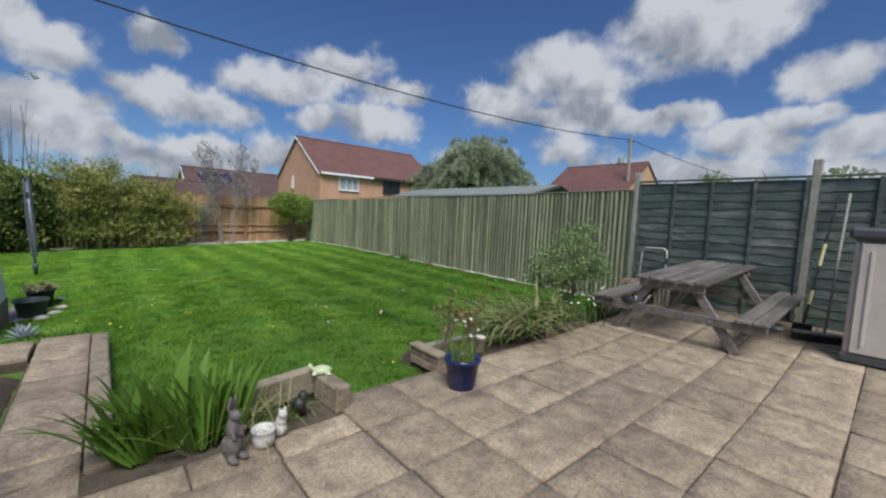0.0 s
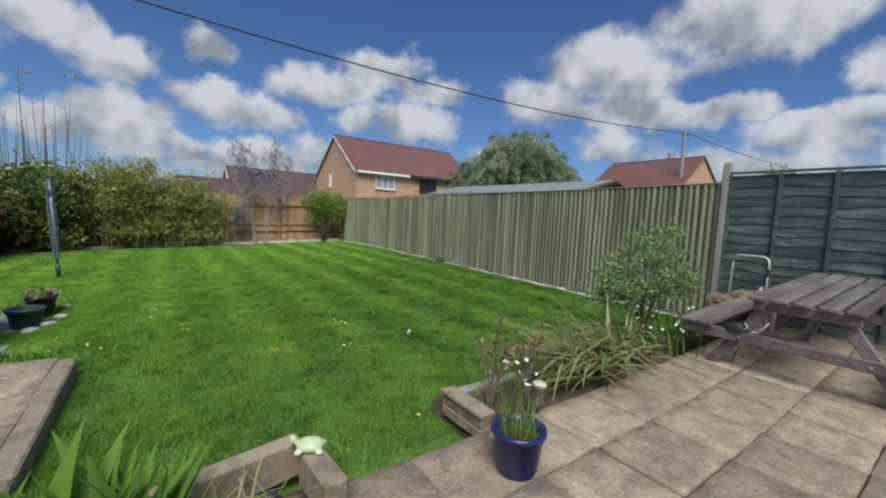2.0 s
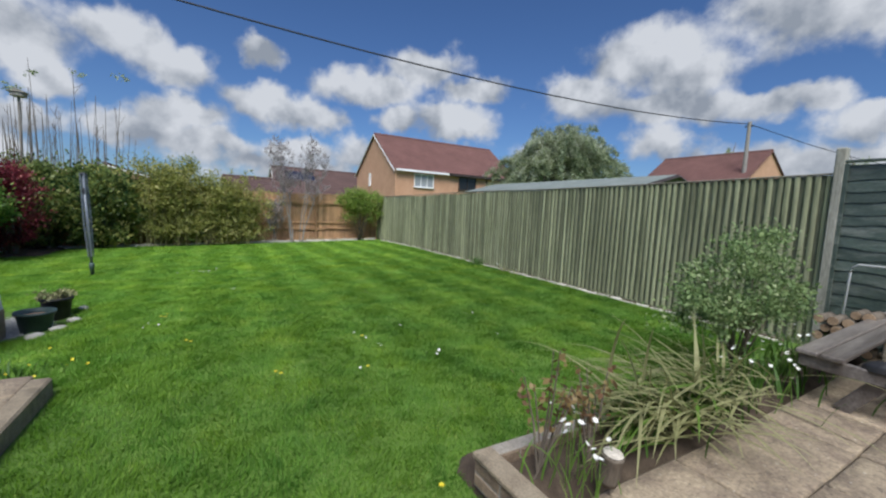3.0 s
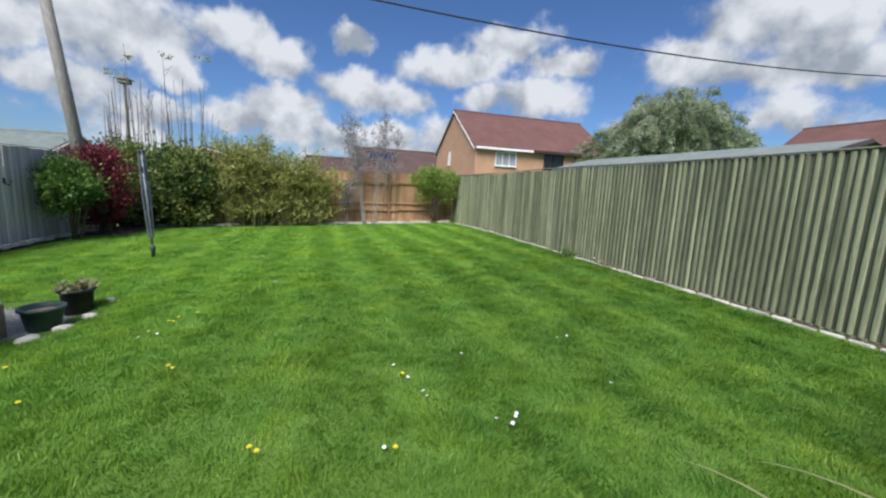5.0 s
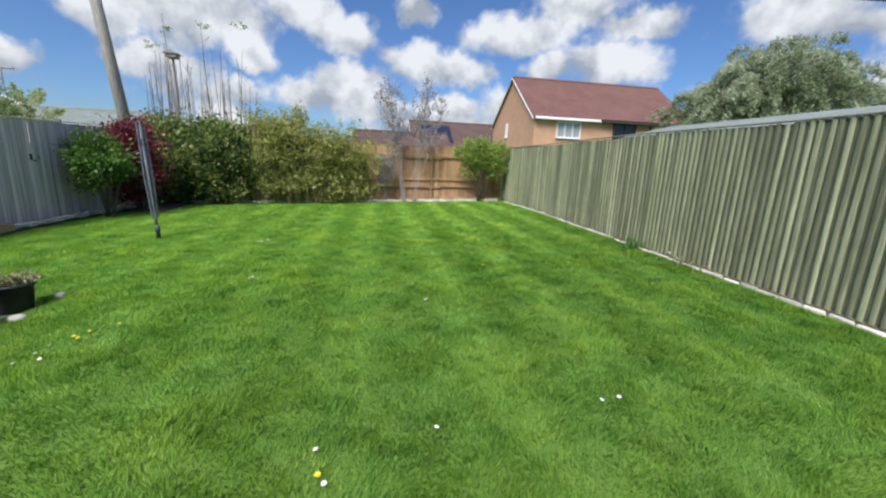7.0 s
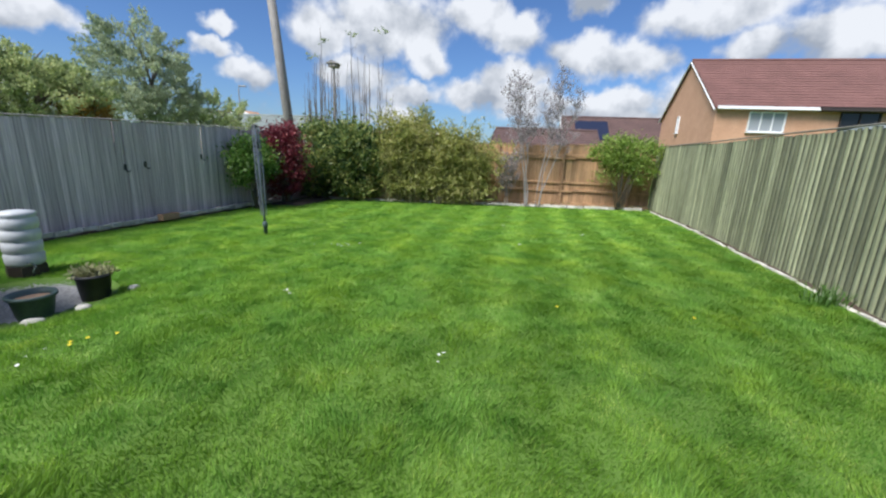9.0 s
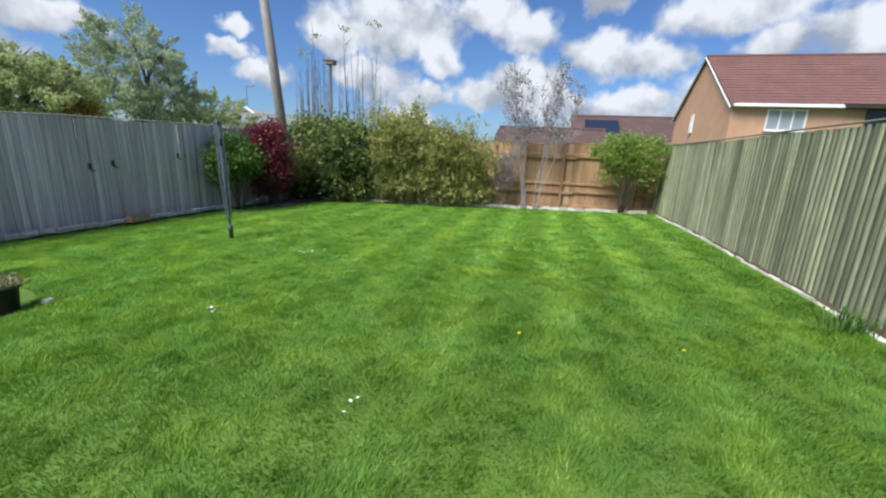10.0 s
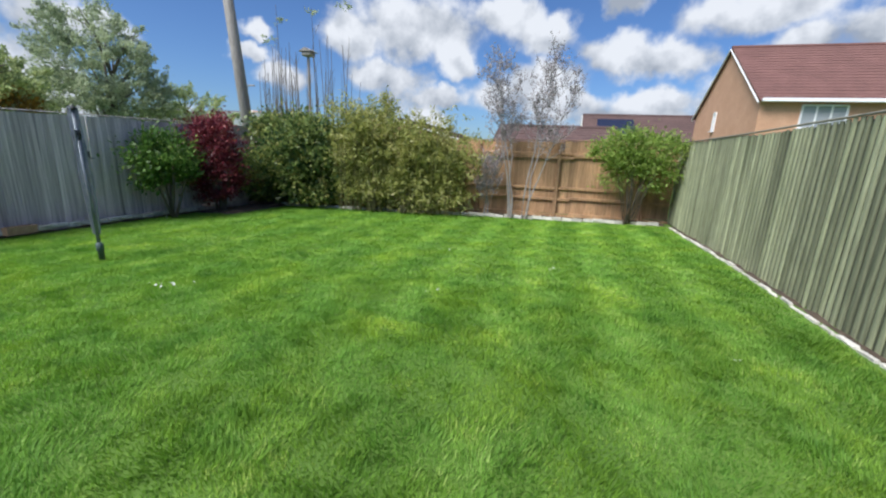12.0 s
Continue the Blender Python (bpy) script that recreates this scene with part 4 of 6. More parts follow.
# white outbuilding and the house wall behind the camera
out = empty("white_outbuilding", at(-0.965, 6.15, 0), label="white painted outbuilding with a brown brick plinth", category="outbuilding")
part("wall", prism([(-2.6, 0.17), (0.0, 0.17), (-0.11, 1.12), (-2.6, 1.12)], 1.5), M_WHITE, out)
part("plinth", box(2.62, 1.52, 0.5, -1.3, 0.75, -0.08, 0.01), M_BRICK, out, "brown brick plinth")
part("roof_slope", box(2.55, 1.56, 0.05, -1.36, 0.75, 1.147, 0.01), M_FELT, out)
home = thing("house_wall", box(15.0, 0.3, 5.25, 1.0, -6.6, 2.62), M_BWALL, at(0, 0), label="plain orange brick rear wall of the house", category="wall", kind="structure")
# unseen block added left of the patio; its shadow darkens the path
part("side_wing", box(3.2, 8.2, 3.6, -3.6, -2.35, 1.8), M_BWALL, home, "unseen plain brick block added to shade the path")
part("roof_slope", prism([(-2.0, 5.2), (-6.6, 8.0), (-6.6, 8.2), (-2.0, 5.4)], 15.6), M_ROOF, home, m=Matrix.Translation((8.8, -4.4, 0)) @ Matrix.Rotation(math.pi / 2, 4, "Z"))

# ---- poles and cable ----
upole = empty("utility_pole", at(-5.38, 19.8, -0.4, 0, 0.0, -6.3), label="tall brown timber utility pole behind the hedge", category="utility pole")
part("pole", tube([(0, 0, 0), (0, 0, 5), (0, 0, 9.9)], [0.19, 0.17, 0.14], 14), M_POLE, upole, smooth=True)
part("bracket", box(0.5, 0.06, 0.06, 0, 0, 9.6, 0.01), M_BLACK, upole)
fpole = empty("utility_pole", at(43, 19.8, -0.5), label="distant slim timber utility pole carrying a cable", category="utility pole")
part("pole", tube([(0, 0, 0), (0, 0, 11.3)], [0.2, 0.15], 10), M_POLE, fpole)
part("bracket", box(0.1, 0.7, 0.1, 0, 0, 10.9, 0.01), M_BLACK, fpole)
pts = []
for i in range(33):
    s = i / 32
    pts.append(G(-6.45 + 49.45 * s, 19.8, 9.0 + 1.6 * s - 7.0 * s * (1 - s) * 0.62))
thing("overhead_cable", tube(pts, 0.035, 6), M_CABLE, Matrix(), label="black overhead cable sagging between two poles", category="cable")
pts = [G(43 + 40 * s, 19.8 - 9 * s, 10.6 - 2.2 * s - 4 * s * (1 - s)) for s in (0, 0.2, 0.4, 0.6, 0.8, 1)]
thing("overhead_cable", tube(pts, 0.03, 6), M_CABLE, Matrix(), label="thin black cable running on behind the far pole", category="cable")
# ---- plants ----
def wood(name_parts, material, parent, n=7):
    """Each limb: (points, radii); the first is the trunk."""
    bm = bmesh.new()
    for pts, rad in name_parts:
        tube(pts, rad, n, bm)
    return part("trunk", bm, material, parent, smooth=True)


def limbs(h, r, spread, count, seed, start=0.35):
    """A trunk with tapering, bending limbs."""
    q = random.Random(seed)
    out = []
    top = Vector((q.uniform(-0.1, 0.1) * h, q.uniform(-0.1, 0.1) * h, h * 0.8))
    trunk = [Vector((0, 0, -0.1)), Vector((q.uniform(-0.02, 0.02) * h, 0, h * 0.3)), top * 0.65, top]
    out.append((trunk, [r, r * 0.8, r * 0.5, r * 0.15]))
    for i in range(count):
        s = q.uniform(start, 0.95)
        base = trunk[1].lerp(top, (s - start) / (1 - start)) if s > start else trunk[1]
        ang = i * 2.4 + q.uniform(-0.4, 0.4)
        end = base + Vector((math.cos(ang) * spread, math.sin(ang) * spread, q.uniform(0.15, 0.35) * h))
        mid = base.lerp(end, 0.5) + Vector((0, 0, 0.06 * h))
        out.append(([base, mid, end], [r * 0.42, r * 0.26, r * 0.06]))
    return out


def shrub(name, label, a, b, z, centre, radii, n, clumps, spread, size, material, category="shrub", aspect=0.5, seed=1, trunk_r=0.04, hollow=0.45, stems=5, bark=None, lobes=(), droop=0.0):
    """A shrub: bent stems and a crown of leaf clumps. lobes: further ellipsoids (centre, radii, share)."""
    root = empty(name, at(a, b, z), label=label, category=category)
    pts = cluster(n, clumps, spread, centre, radii, hollow, seed)
    more = [pts] + [cluster(int(n * s), max(3, int(clumps * s)), spread, c, r, hollow, seed + 5 + i) for i, (c, r, s) in enumerate(lobes)]
    pts = np.concatenate(more)
    pts = pts[pts[:, 2] > 0.02]
    q = random.Random(seed)
    made = []
    for i in range(stems):
        e = Vector(centre) + Vector((q.uniform(-0.7, 0.7) * radii[0], q.uniform(-0.7, 0.7) * radii[1], q.uniform(0.0, 0.7) * radii[2]))
        s = Vector((centre[0] * 0.6 + q.uniform(-0.1, 0.1), centre[1] * 0.6 + q.uniform(-0.06, 0.06), -0.08))
        made.append(([s, s.lerp(e, 0.5) + Vector((q.uniform(-0.06, 0.06), 0, 0.06)), e], [trunk_r, trunk_r * 0.7, trunk_r * 0.15]))
    for line, rad in made:
        part("stem", tube(line, rad, 6), bark or M_BARK, root, smooth=True)
    part("crown", leaf_mesh("crown", pts, size, material, aspect, 0.1, np.array(centre) - np.array((0, 0, radii[2] * 0.4)), droop), None, root)
    return root


M_CULM = mat("green_brown_cane", (0.10, 0.10, 0.04), (0.20, 0.19, 0.08), 0.6, 12, (1, 1, 0.3), 50, 0.2)
M_WORN_STICK = mat("bleached_stick", (0.50, 0.45, 0.37), (0.66, 0.61, 0.53), 0.8, 14, bump=0.2)
L_HEDGE = leaf_mat("hedge_leaf", (0.035, 0.085, 0.032), (0.29, 0.36, 0.10), (0.52, 0.50, 0.17), 0.45, 0.35, 2.2, 0.55)
L_BAMBOO = leaf_mat("bamboo_leaf", (0.16, 0.20, 0.045), (0.53, 0.53, 0.17), (0.66, 0.60, 0.28), 0.5, 0.5, 1.2, 0.4)
L_RED = leaf_mat("red_leaf", (0.07, 0.014, 0.02), (0.28, 0.05, 0.065), (0.38, 0.12, 0.11), 0.3, 0.4, 1.2, 0.4)
L_GREEN = leaf_mat("green_leaf", (0.045, 0.115, 0.02), (0.14, 0.27, 0.045), (0.22, 0.30, 0.07), 0.35, 0.45, 1.5, 0.4)
L_VIB = leaf_mat("viburnum_leaf", (0.04, 0.105, 0.018), (0.14, 0.26, 0.05), (0.28, 0.38, 0.1), 0.4, 0.45, 1.5, 0.35)
L_LIGHT = leaf_mat("light_green_leaf", (0.18, 0.29, 0.055), (0.38, 0.50, 0.11), (0.48, 0.55, 0.18), 0.5, 0.5, 1.5, 0.3)
L_WILLOW = leaf_mat("silvery_leaf", (0.15, 0.20, 0.10), (0.52, 0.57, 0.38), (0.70, 0.72, 0.60), 0.5, 0.5, 0.5, 0.45)
# the next two leaf colours are paled to carry the haze of distance
L_FAR = leaf_mat("hazed_tree_leaf", (0.23, 0.31, 0.12), (0.60, 0.65, 0.31), (0.62, 0.60, 0.30), 0.5, 0.6, 0.4, 0.4)
L_BLUE = leaf_mat("hazed_green_leaf", (0.23, 0.29, 0.17), (0.58, 0.64, 0.42), None, 0.5, 0.6, 0.5, 0.3)
L_ORANGE = leaf_mat("orange_leaf", (0.20, 0.12, 0.025), (0.42, 0.24, 0.05), None, 0.35, 0.6, 0.5, 0.3)
L_GREY = leaf_mat("grey_purple_bud", (0.23, 0.205, 0.205), (0.48, 0.44, 0.44), None, 0.2, 0.7, 0.6, 0.2)
L_SAGE = leaf_mat("sage_leaf", (0.10, 0.18, 0.06), (0.33, 0.44, 0.19), (0.50, 0.57, 0.33), 0.35, 0.5, 2.0, 0.35)
L_STRAP = leaf_mat("iris_leaf", (0.09, 0.20, 0.03), (0.29, 0.46, 0.085), None, 0.35, 0.4, 2.0, 0.2)
L_STRAW = leaf_mat("straw_leaf", (0.23, 0.25, 0.10), (0.56, 0.53, 0.30), (0.28, 0.38, 0.11), 0.3, 0.6, 3.0, 0.3)
L_ROSE = leaf_mat("bronze_leaf", (0.17, 0.09, 0.05), (0.36, 0.28, 0.12), (0.27, 0.33, 0.11), 0.3, 0.5, 3.0, 0.3)
M_PETAL = mat("white_petal", (0.72, 0.72, 0.66), (0.80, 0.80, 0.76), 0.6, 20, bump=0, grain=0.05)
M_YELLOW = mat("yellow_petal", (0.74, 0.62, 0.02), (0.82, 0.72, 0.06), 0.6, 30, bump=0, grain=0.1)

# the back bed, from the grey fence to the side fence
shrub("photinia", "dark red leaved shrub in the fence corner", -3.72, 16.45, -0.28, (0, 0, 1.42), (0.55, 0.62, 1.2), 9500, 48, 0.15, 0.085, L_RED, seed=2, stems=9, hollow=0.4)
shrub("viburnum", "rounded bright green shrub against the grey fence", -3.78, 15.1, -0.27, (0, 0, 1.32), (0.55, 0.82, 0.6), 5600, 24, 0.14, 0.1, L_VIB, seed=3, stems=6, hollow=0.35, trunk_r=0.035)
shrub("laurel", "dense dark green variegated shrub before the back fence", -3.6, 18.25, -0.22, (0, 0, 1.25), (0.9, 0.55, 1.25), 15000, 46, 0.2, 0.13, L_HEDGE, seed=4, stems=8)
shrub("laurel", "broad dark green shrub with yellowish leaf tips", -2.15, 18.25, -0.18, (0, 0, 1.2), (1.1, 0.55, 1.3), 18000, 52, 0.2, 0.13, L_HEDGE, seed=14, stems=8, lobes=[((-0.4, -0.1, 1.6), (0.6, 0.5, 0.8), 0.4)])
shrub("laurel", "tall dark evergreen shrub behind the canes", -4.6, 19.9, -0.25, (0, 0, 1.6), (0.9, 0.7, 1.3), 5000, 60, 0.18, 0.11, L_HEDGE, seed=15, stems=8)


def bamboo(a, b, z, w, h, seed, label):
    """A clump of bamboo: many upright canes with hanging narrow leaves, wispy at the top."""
    q = random.Random(seed)
    root = empty("bamboo", at(a, b, z), label=label, category="bamboo")
    bm = bmesh.new()
    leaf = []
    for i in range(110):
        x, y, hh = q.gauss(0, w * 0.42), q.gauss(0, 0.22), h * q.uniform(0.62, 1.0) * (1 - 0.22 * min(1, abs(q.gauss(0, 0.5))))
        lean = Vector((x * 0.22 + q.uniform(-0.2, 0.2), q.uniform(-0.28, 0.2), 0))
        p = [Vector((x, y, 0)), Vector((x, y, hh * 0.5)) + lean * 0.3, Vector((x, y, hh)) + lean]
        tube(p, [0.010, 0.008, 0.003], 4, bm)
        for k in range(15):
            s = 0.15 + 0.87 * q.random() ** 0.8
            c = p[0].lerp(p[1], s * 2) if s < 0.5 else p[1].lerp(p[2], s * 2 - 1)
            c = c + Vector((q.gauss(0, 0.17), q.gauss(0, 0.16), q.gauss(0, 0.08)))
            for j in range(12):
                leaf.append(c + Vector((q.gauss(0, 0.075), q.gauss(0, 0.075), q.gauss(-0.03, 0.07))))
    tagged(part("culm", bm, M_CULM, root), kind="stuff")
    part("crown", leaf_mesh("crown", np.array([tuple(v) for v in leaf]), 0.15, L_BAMBOO, 0.24, 0.0, None, 0.5), None, root)


bamboo(-0.3, 18.25, -0.16, 1.2, 3.25, 6, "thick clump of yellow-green bamboo")
bamboo(1.4, 18.25, -0.1, 1.15, 2.6, 7, "lower clump of yellow-green bamboo with hanging leaves")
shrub("shrub", "small loose green and tan shrub at the bamboo's foot", 0.9, 18.05, -0.1, (0, 0, 0.6), (1.1, 0.35, 0.6), 3500, 60, 0.12, 0.09, L_BAMBOO, seed=9, stems=5, aspect=0.25)
shrub("spindle_bush", "light green rounded bush in the back corner", 6.55, 18.3, 0.0, (0, 0, 1.75), (1.0, 0.42, 0.47), 8500, 100, 0.12, 0.075, L_LIGHT, seed=10, stems=16, trunk_r=0.011, hollow=0.3, lobes=[((0.5, 0, 1.25), (0.35, 0.25, 0.4), 0.15), ((-0.35, 0, 1.2), (0.4, 0.25, 0.25), 0.08)])


def bare_tree(a, b, z, h, spread, seed, label, lean_to=0.0, stems=3, low=0.42):
    """A young pale-stemmed tree, nearly bare, with fine upright twigs and sparse buds."""
    q = random.Random(seed)
    root = empty("young_tree", at(a, b, z), label=label, category="tree", group="young trees in the back bed")
    bm = bmesh.new()
    tips = []
    for s in range(stems):
        top = Vector((lean_to + q.uniform(-0.3, 0.3), q.uniform(-0.1, 0.1), h * q.uniform(0.82, 1.0)))
        pts = [Vector((q.uniform(-0.07, 0.07), 0, -0.05))]
        for k in range(1, 8):
            f = k / 7
            pts.append(pts[0] + Vector((top.x * f ** 1.3, top.y * f, top.z * f)) + Vector((q.uniform(-0.05, 0.05), q.uniform(-0.05, 0.05), 0)))
        tube(pts, [0.024, 0.021, 0.018, 0.015, 0.012, 0.009, 0.006, 0.003], 6, bm)
        for k in range(29):
            f = low + (0.97 - low) * q.random()
            i = min(6, int(f * 7))
            c = pts[i].lerp(pts[i + 1], f * 7 - i)
            d = Vector((q.gauss(0, 0.75), q.gauss(0, 0.6), q.uniform(0.45, 1.2))).normalized()
            e = c + d * spread * q.uniform(0.35, 1.0) * (1.3 - 0.8 * f)
            mid = c.lerp(e, 0.5) + Vector((d.x * 0.06, d.y * 0.06, -0.02))
            tube([c, mid, e], [0.007, 0.0045, 0.002], 4, bm)
            for j in range(5):
                g = mid.lerp(e, q.uniform(0.0, 1.0))
                e2 = g + Vector((q.gauss(0, 0.1), q.gauss(0, 0.1), q.uniform(0.08, 0.3)))
                tube([g, e2], [0.0035, 0.0015], 3, bm)
                for _ in range(q.choice((3, 6, 12))):
                    tips.append(g.lerp(e2, q.uniform(0.2, 1.1)) + Vector((q.gauss(0, 0.022), q.gauss(0, 0.022), q.gauss(0, 0.03))))
    part("trunk", bm, M_BIRCH, root)
    part("crown", leaf_mesh("crown", np.array([tuple(v) for v in tips]), 0.055, L_GREY, 0.5, 0.5), None, root)


bare_tree(3.78, 18.3, 0.0, 4.25, 0.95, 21, "young pale-barked tree with fine bare twigs and buds", -0.5)
bare_tree(4.1, 18.3, 0.0, 4.15, 0.95, 22, "young pale-barked tree with upright budding twigs", 0.68)
bare_tree(3.1, 18.4, -0.05, 1.6, 0.6, 23, "low pale twiggy sapling beside the bamboo", 0.0, 2, 0.2)


def tall_canes():
    q = random.Random(31)
    root = empty("tall_canes", at(-3.3, 19.7, -0.2), label="tall thin bare grey stems standing above the hedge", category="canes")
    for i in range(58):
        x, y, h = q.uniform(-1.5, 1.7), q.uniform(-0.35, 0.4), q.uniform(3.2, 5.1)
        if i in (3, 11):
            h = 5.9
        lean = Vector((q.uniform(-0.25, 0.25), q.uniform(-0.1, 0.1), 0))
        bm = tube([(x, y, 0), Vector((x, y, h * 0.55)) + lean * 0.35, Vector((x, y, h)) + lean], [0.02, 0.014, 0.006], 5)
        if i % 3 == 0:
            for k in range(4):
                s = Vector((x, y, h * q.uniform(0.6, 0.95))) + lean * 0.7
                tube([s, s + Vector((q.uniform(-0.3, 0.3), 0, q.uniform(0.2, 0.5)))], [0.007, 0.003], 4, bm)
        part("stem", bm, M_BARK, root)
    pts = np.concatenate([cluster(45, 6, 0.05, (x, 0, z), (0.25, 0.1, 0.12), 0.2, 40 + i) for i, (x, z) in enumerate(((0.45, 5.7), (1.55, 5.8), (-0.75, 5.5), (-1.3, 5.0)))])
    part("leaves", leaf_mesh("leaves", pts, 0.09, L_BLUE, 0.6), None, root)


tall_canes()
nest = empty("bird_table", at(-5.4, 23.1, -0.3), label="slim grey pole topped by a small box", category="bird table")
part("pole", tube([(0, 0, 0), (0, 0, 5.3)], [0.06, 0.05], 8), M_POLE, nest)
part("box", box(0.4, 0.4, 0.16, 0, 0, 5.4, 0.03), M_POLE, nest)
part("roof", prism([(-0.3, 5.48), (0.3, 5.48), (0, 5.62)], 0.5), M_POLE, nest, m=Matrix.Translation((0, -0.25, 0)))


def sprays(n, count, centre, radii, length, fall, seed, hollow=0.35, thick=0.13):
    """Leaf points along arching sprays that grow outwards from a crown's limbs and hang at their ends."""
    r = np.random.default_rng(seed)
    d = r.normal(size=(count, 3))
    d[:, 2] += 0.25
    d /= np.linalg.norm(d, axis=1, keepdims=True)
    root = d * (hollow + (0.92 - hollow) * r.uniform(0, 1, (count, 1)) ** 0.5) * np.asarray(radii) + np.asarray(centre)
    out = d * np.array([1, 1, 0.35]) + r.normal(size=(count, 3)) * 0.35
    out /= np.linalg.norm(out, axis=1, keepdims=True)
    ln = length * r.uniform(0.5, 1.35, (count, 1))
    k = r.integers(0, count, n)
    f = r.uniform(0, 1, (n, 1)) ** 0.8
    p = root[k] + out[k] * ln[k] * f
    p[:, 2:] -= fall * ln[k] * f ** 2
    return p + r.normal(size=(n, 3)) * thick * (1.15 - 0.7 * f)


def tree(name, label, a, b, h, r, crown, radii, n, count, length, fall, size, material, seed, aspect=0.4, droop=0.0, hollow=0.35, lobes=(), thick=0.13):
    root = empty(name, at(a, b, -0.4), label=label, category="tree")
    wood(limbs(h, r, radii[0] * 0.7, 12, seed), M_BARK, root)
    pts = [sprays(n, count, crown, radii, length, fall, seed, hollow, thick)]
    for i, (c, rd, s) in enumerate(lobes):
        pts.append(sprays(int(n * s), max(6, int(count * s)), c, rd, length, fall, seed + 50 + i, hollow, thick))
    part("crown", leaf_mesh("crown", np.concatenate(pts), size, material, aspect, 0.15, np.array(crown) - np.array((0, 0, radii[2] * 0.5)), droop), None, root)


tree("willow_tree", "large spreading tree with silvery green hanging foliage", 20.6, 21.2, 5.6, 0.3, (0.2, -0.3, 5.3), (2.9, 2.9, 2.5), 56000, 190, 1.15, 0.75, 0.17, L_WILLOW, 51, 0.3, 0.5, 0.3, [((-1.6, 1.0, 4.0), (2.0, 2.0, 1.7), 0.3), ((1.6, -1.8, 4.4), (2.1, 2.0, 2.1), 0.35), ((0.6, -1.0, 6.1), (2.3, 2.3, 1.5), 0.34)], 0.15)
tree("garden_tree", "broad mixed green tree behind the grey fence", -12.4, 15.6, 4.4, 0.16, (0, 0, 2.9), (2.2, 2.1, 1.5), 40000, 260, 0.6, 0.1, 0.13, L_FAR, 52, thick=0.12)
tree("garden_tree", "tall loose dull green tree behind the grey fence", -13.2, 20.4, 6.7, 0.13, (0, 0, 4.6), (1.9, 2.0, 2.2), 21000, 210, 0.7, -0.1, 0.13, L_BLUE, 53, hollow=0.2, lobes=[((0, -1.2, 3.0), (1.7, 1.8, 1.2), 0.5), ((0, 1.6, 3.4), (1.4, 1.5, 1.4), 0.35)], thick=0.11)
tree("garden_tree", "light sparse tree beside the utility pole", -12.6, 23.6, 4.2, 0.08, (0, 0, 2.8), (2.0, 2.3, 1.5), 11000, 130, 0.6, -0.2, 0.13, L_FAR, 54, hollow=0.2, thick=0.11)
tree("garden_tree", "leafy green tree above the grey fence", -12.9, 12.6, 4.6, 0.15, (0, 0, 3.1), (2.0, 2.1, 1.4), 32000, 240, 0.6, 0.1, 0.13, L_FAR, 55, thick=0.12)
shrub("maple", "small orange leaved bush behind the grey fence", -11.0, 16.2, -0.4, (0, 0, 2.7), (0.6, 0.7, 0.55), 1500, 26, 0.13, 0.13, L_ORANGE, seed=56, stems=4, category="bush")
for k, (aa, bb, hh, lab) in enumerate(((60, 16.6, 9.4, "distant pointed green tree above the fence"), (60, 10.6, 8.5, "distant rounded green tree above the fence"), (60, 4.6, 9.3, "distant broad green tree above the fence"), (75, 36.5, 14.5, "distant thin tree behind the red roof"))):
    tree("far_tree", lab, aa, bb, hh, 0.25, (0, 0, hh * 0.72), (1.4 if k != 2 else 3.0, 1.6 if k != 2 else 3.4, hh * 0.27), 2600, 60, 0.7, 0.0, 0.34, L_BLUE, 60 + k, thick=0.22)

# ---- picnic table ----
def picnic_table():
    root = empty("picnic_table", at(6.4, 1.76, patio_z(6.4) + 0.004, 0, 0, -2.577), label="weathered grey-brown wooden picnic table with attached benches", category="picnic table")
    H, HX = 0.745, 1.08
    q = random.Random(8)

    def plank(name, sx, sy, sz, x, y, z, parent=root, rot=None):
        return part(name, box(sx, sy, sz, 0, 0, 0, 0.008), M_TABLE, parent, m=Matrix.Translation((x, y, z)) @ (rot or Matrix()))

    for i in range(5):
        plank("tabletop_plank", 2.3 + q.uniform(-0.01, 0.01), 0.128, 0.038, -0.1 + q.uniform(-0.006, 0.006), -0.326 + 0.163 * i, H)
    for s in (-1, 1):
        for k in (0, 1):
            plank("seat_plank", 2.28, 0.138, 0.038, -0.09 + q.uniform(-0.01, 0.01), s * (0.74 + 0.155 * k), 0.405)
    for x in (-1.17, 0.8):
        o = 0.05 if x < 0 else -0.05
        plank("top_bearer", 0.045, 0.72, 0.095, x, 0, H - 0.068)
        plank("seat_bearer", 0.045, 1.9, 0.1, x, 0, 0.334)
        for s in (-1, 1):
            d = Vector((0, s * (0.68 - 0.22), -0.70))
            rot = Matrix.Rotation(math.atan2(d.y, -d.z) * 1.0, 4, "X")
            plank("leg", 0.045, 0.1, d.length + 0.02, x + o, s * 0.45, 0.357, rot=rot)
    for s in (-1, 1):
        a, b = Vector((s * 0.15 - 0.07, 0, H - 0.06)), Vector((-1.05 if s < 0 else 0.76, 0, 0.40))
        d = b - a
        plank("brace", d.length, 0.07, 0.04, *((a + b) / 2), rot=Matrix.Rotation(-math.atan2(d.z, d.x), 4, "Y"))
    for x in (-1.2, 0.86):
        for s in (-1, 1):
            part("bolt", lathe([(0.012, 0), (0.012, 0.012), (0.004, 0.016)], 8), M_GREY_METAL, root, m=Matrix.Translation((x, s * 0.44, 0.334)) @ Matrix.Rotation(-math.pi / 2, 4, "Y"))
    return root


picnic_table()

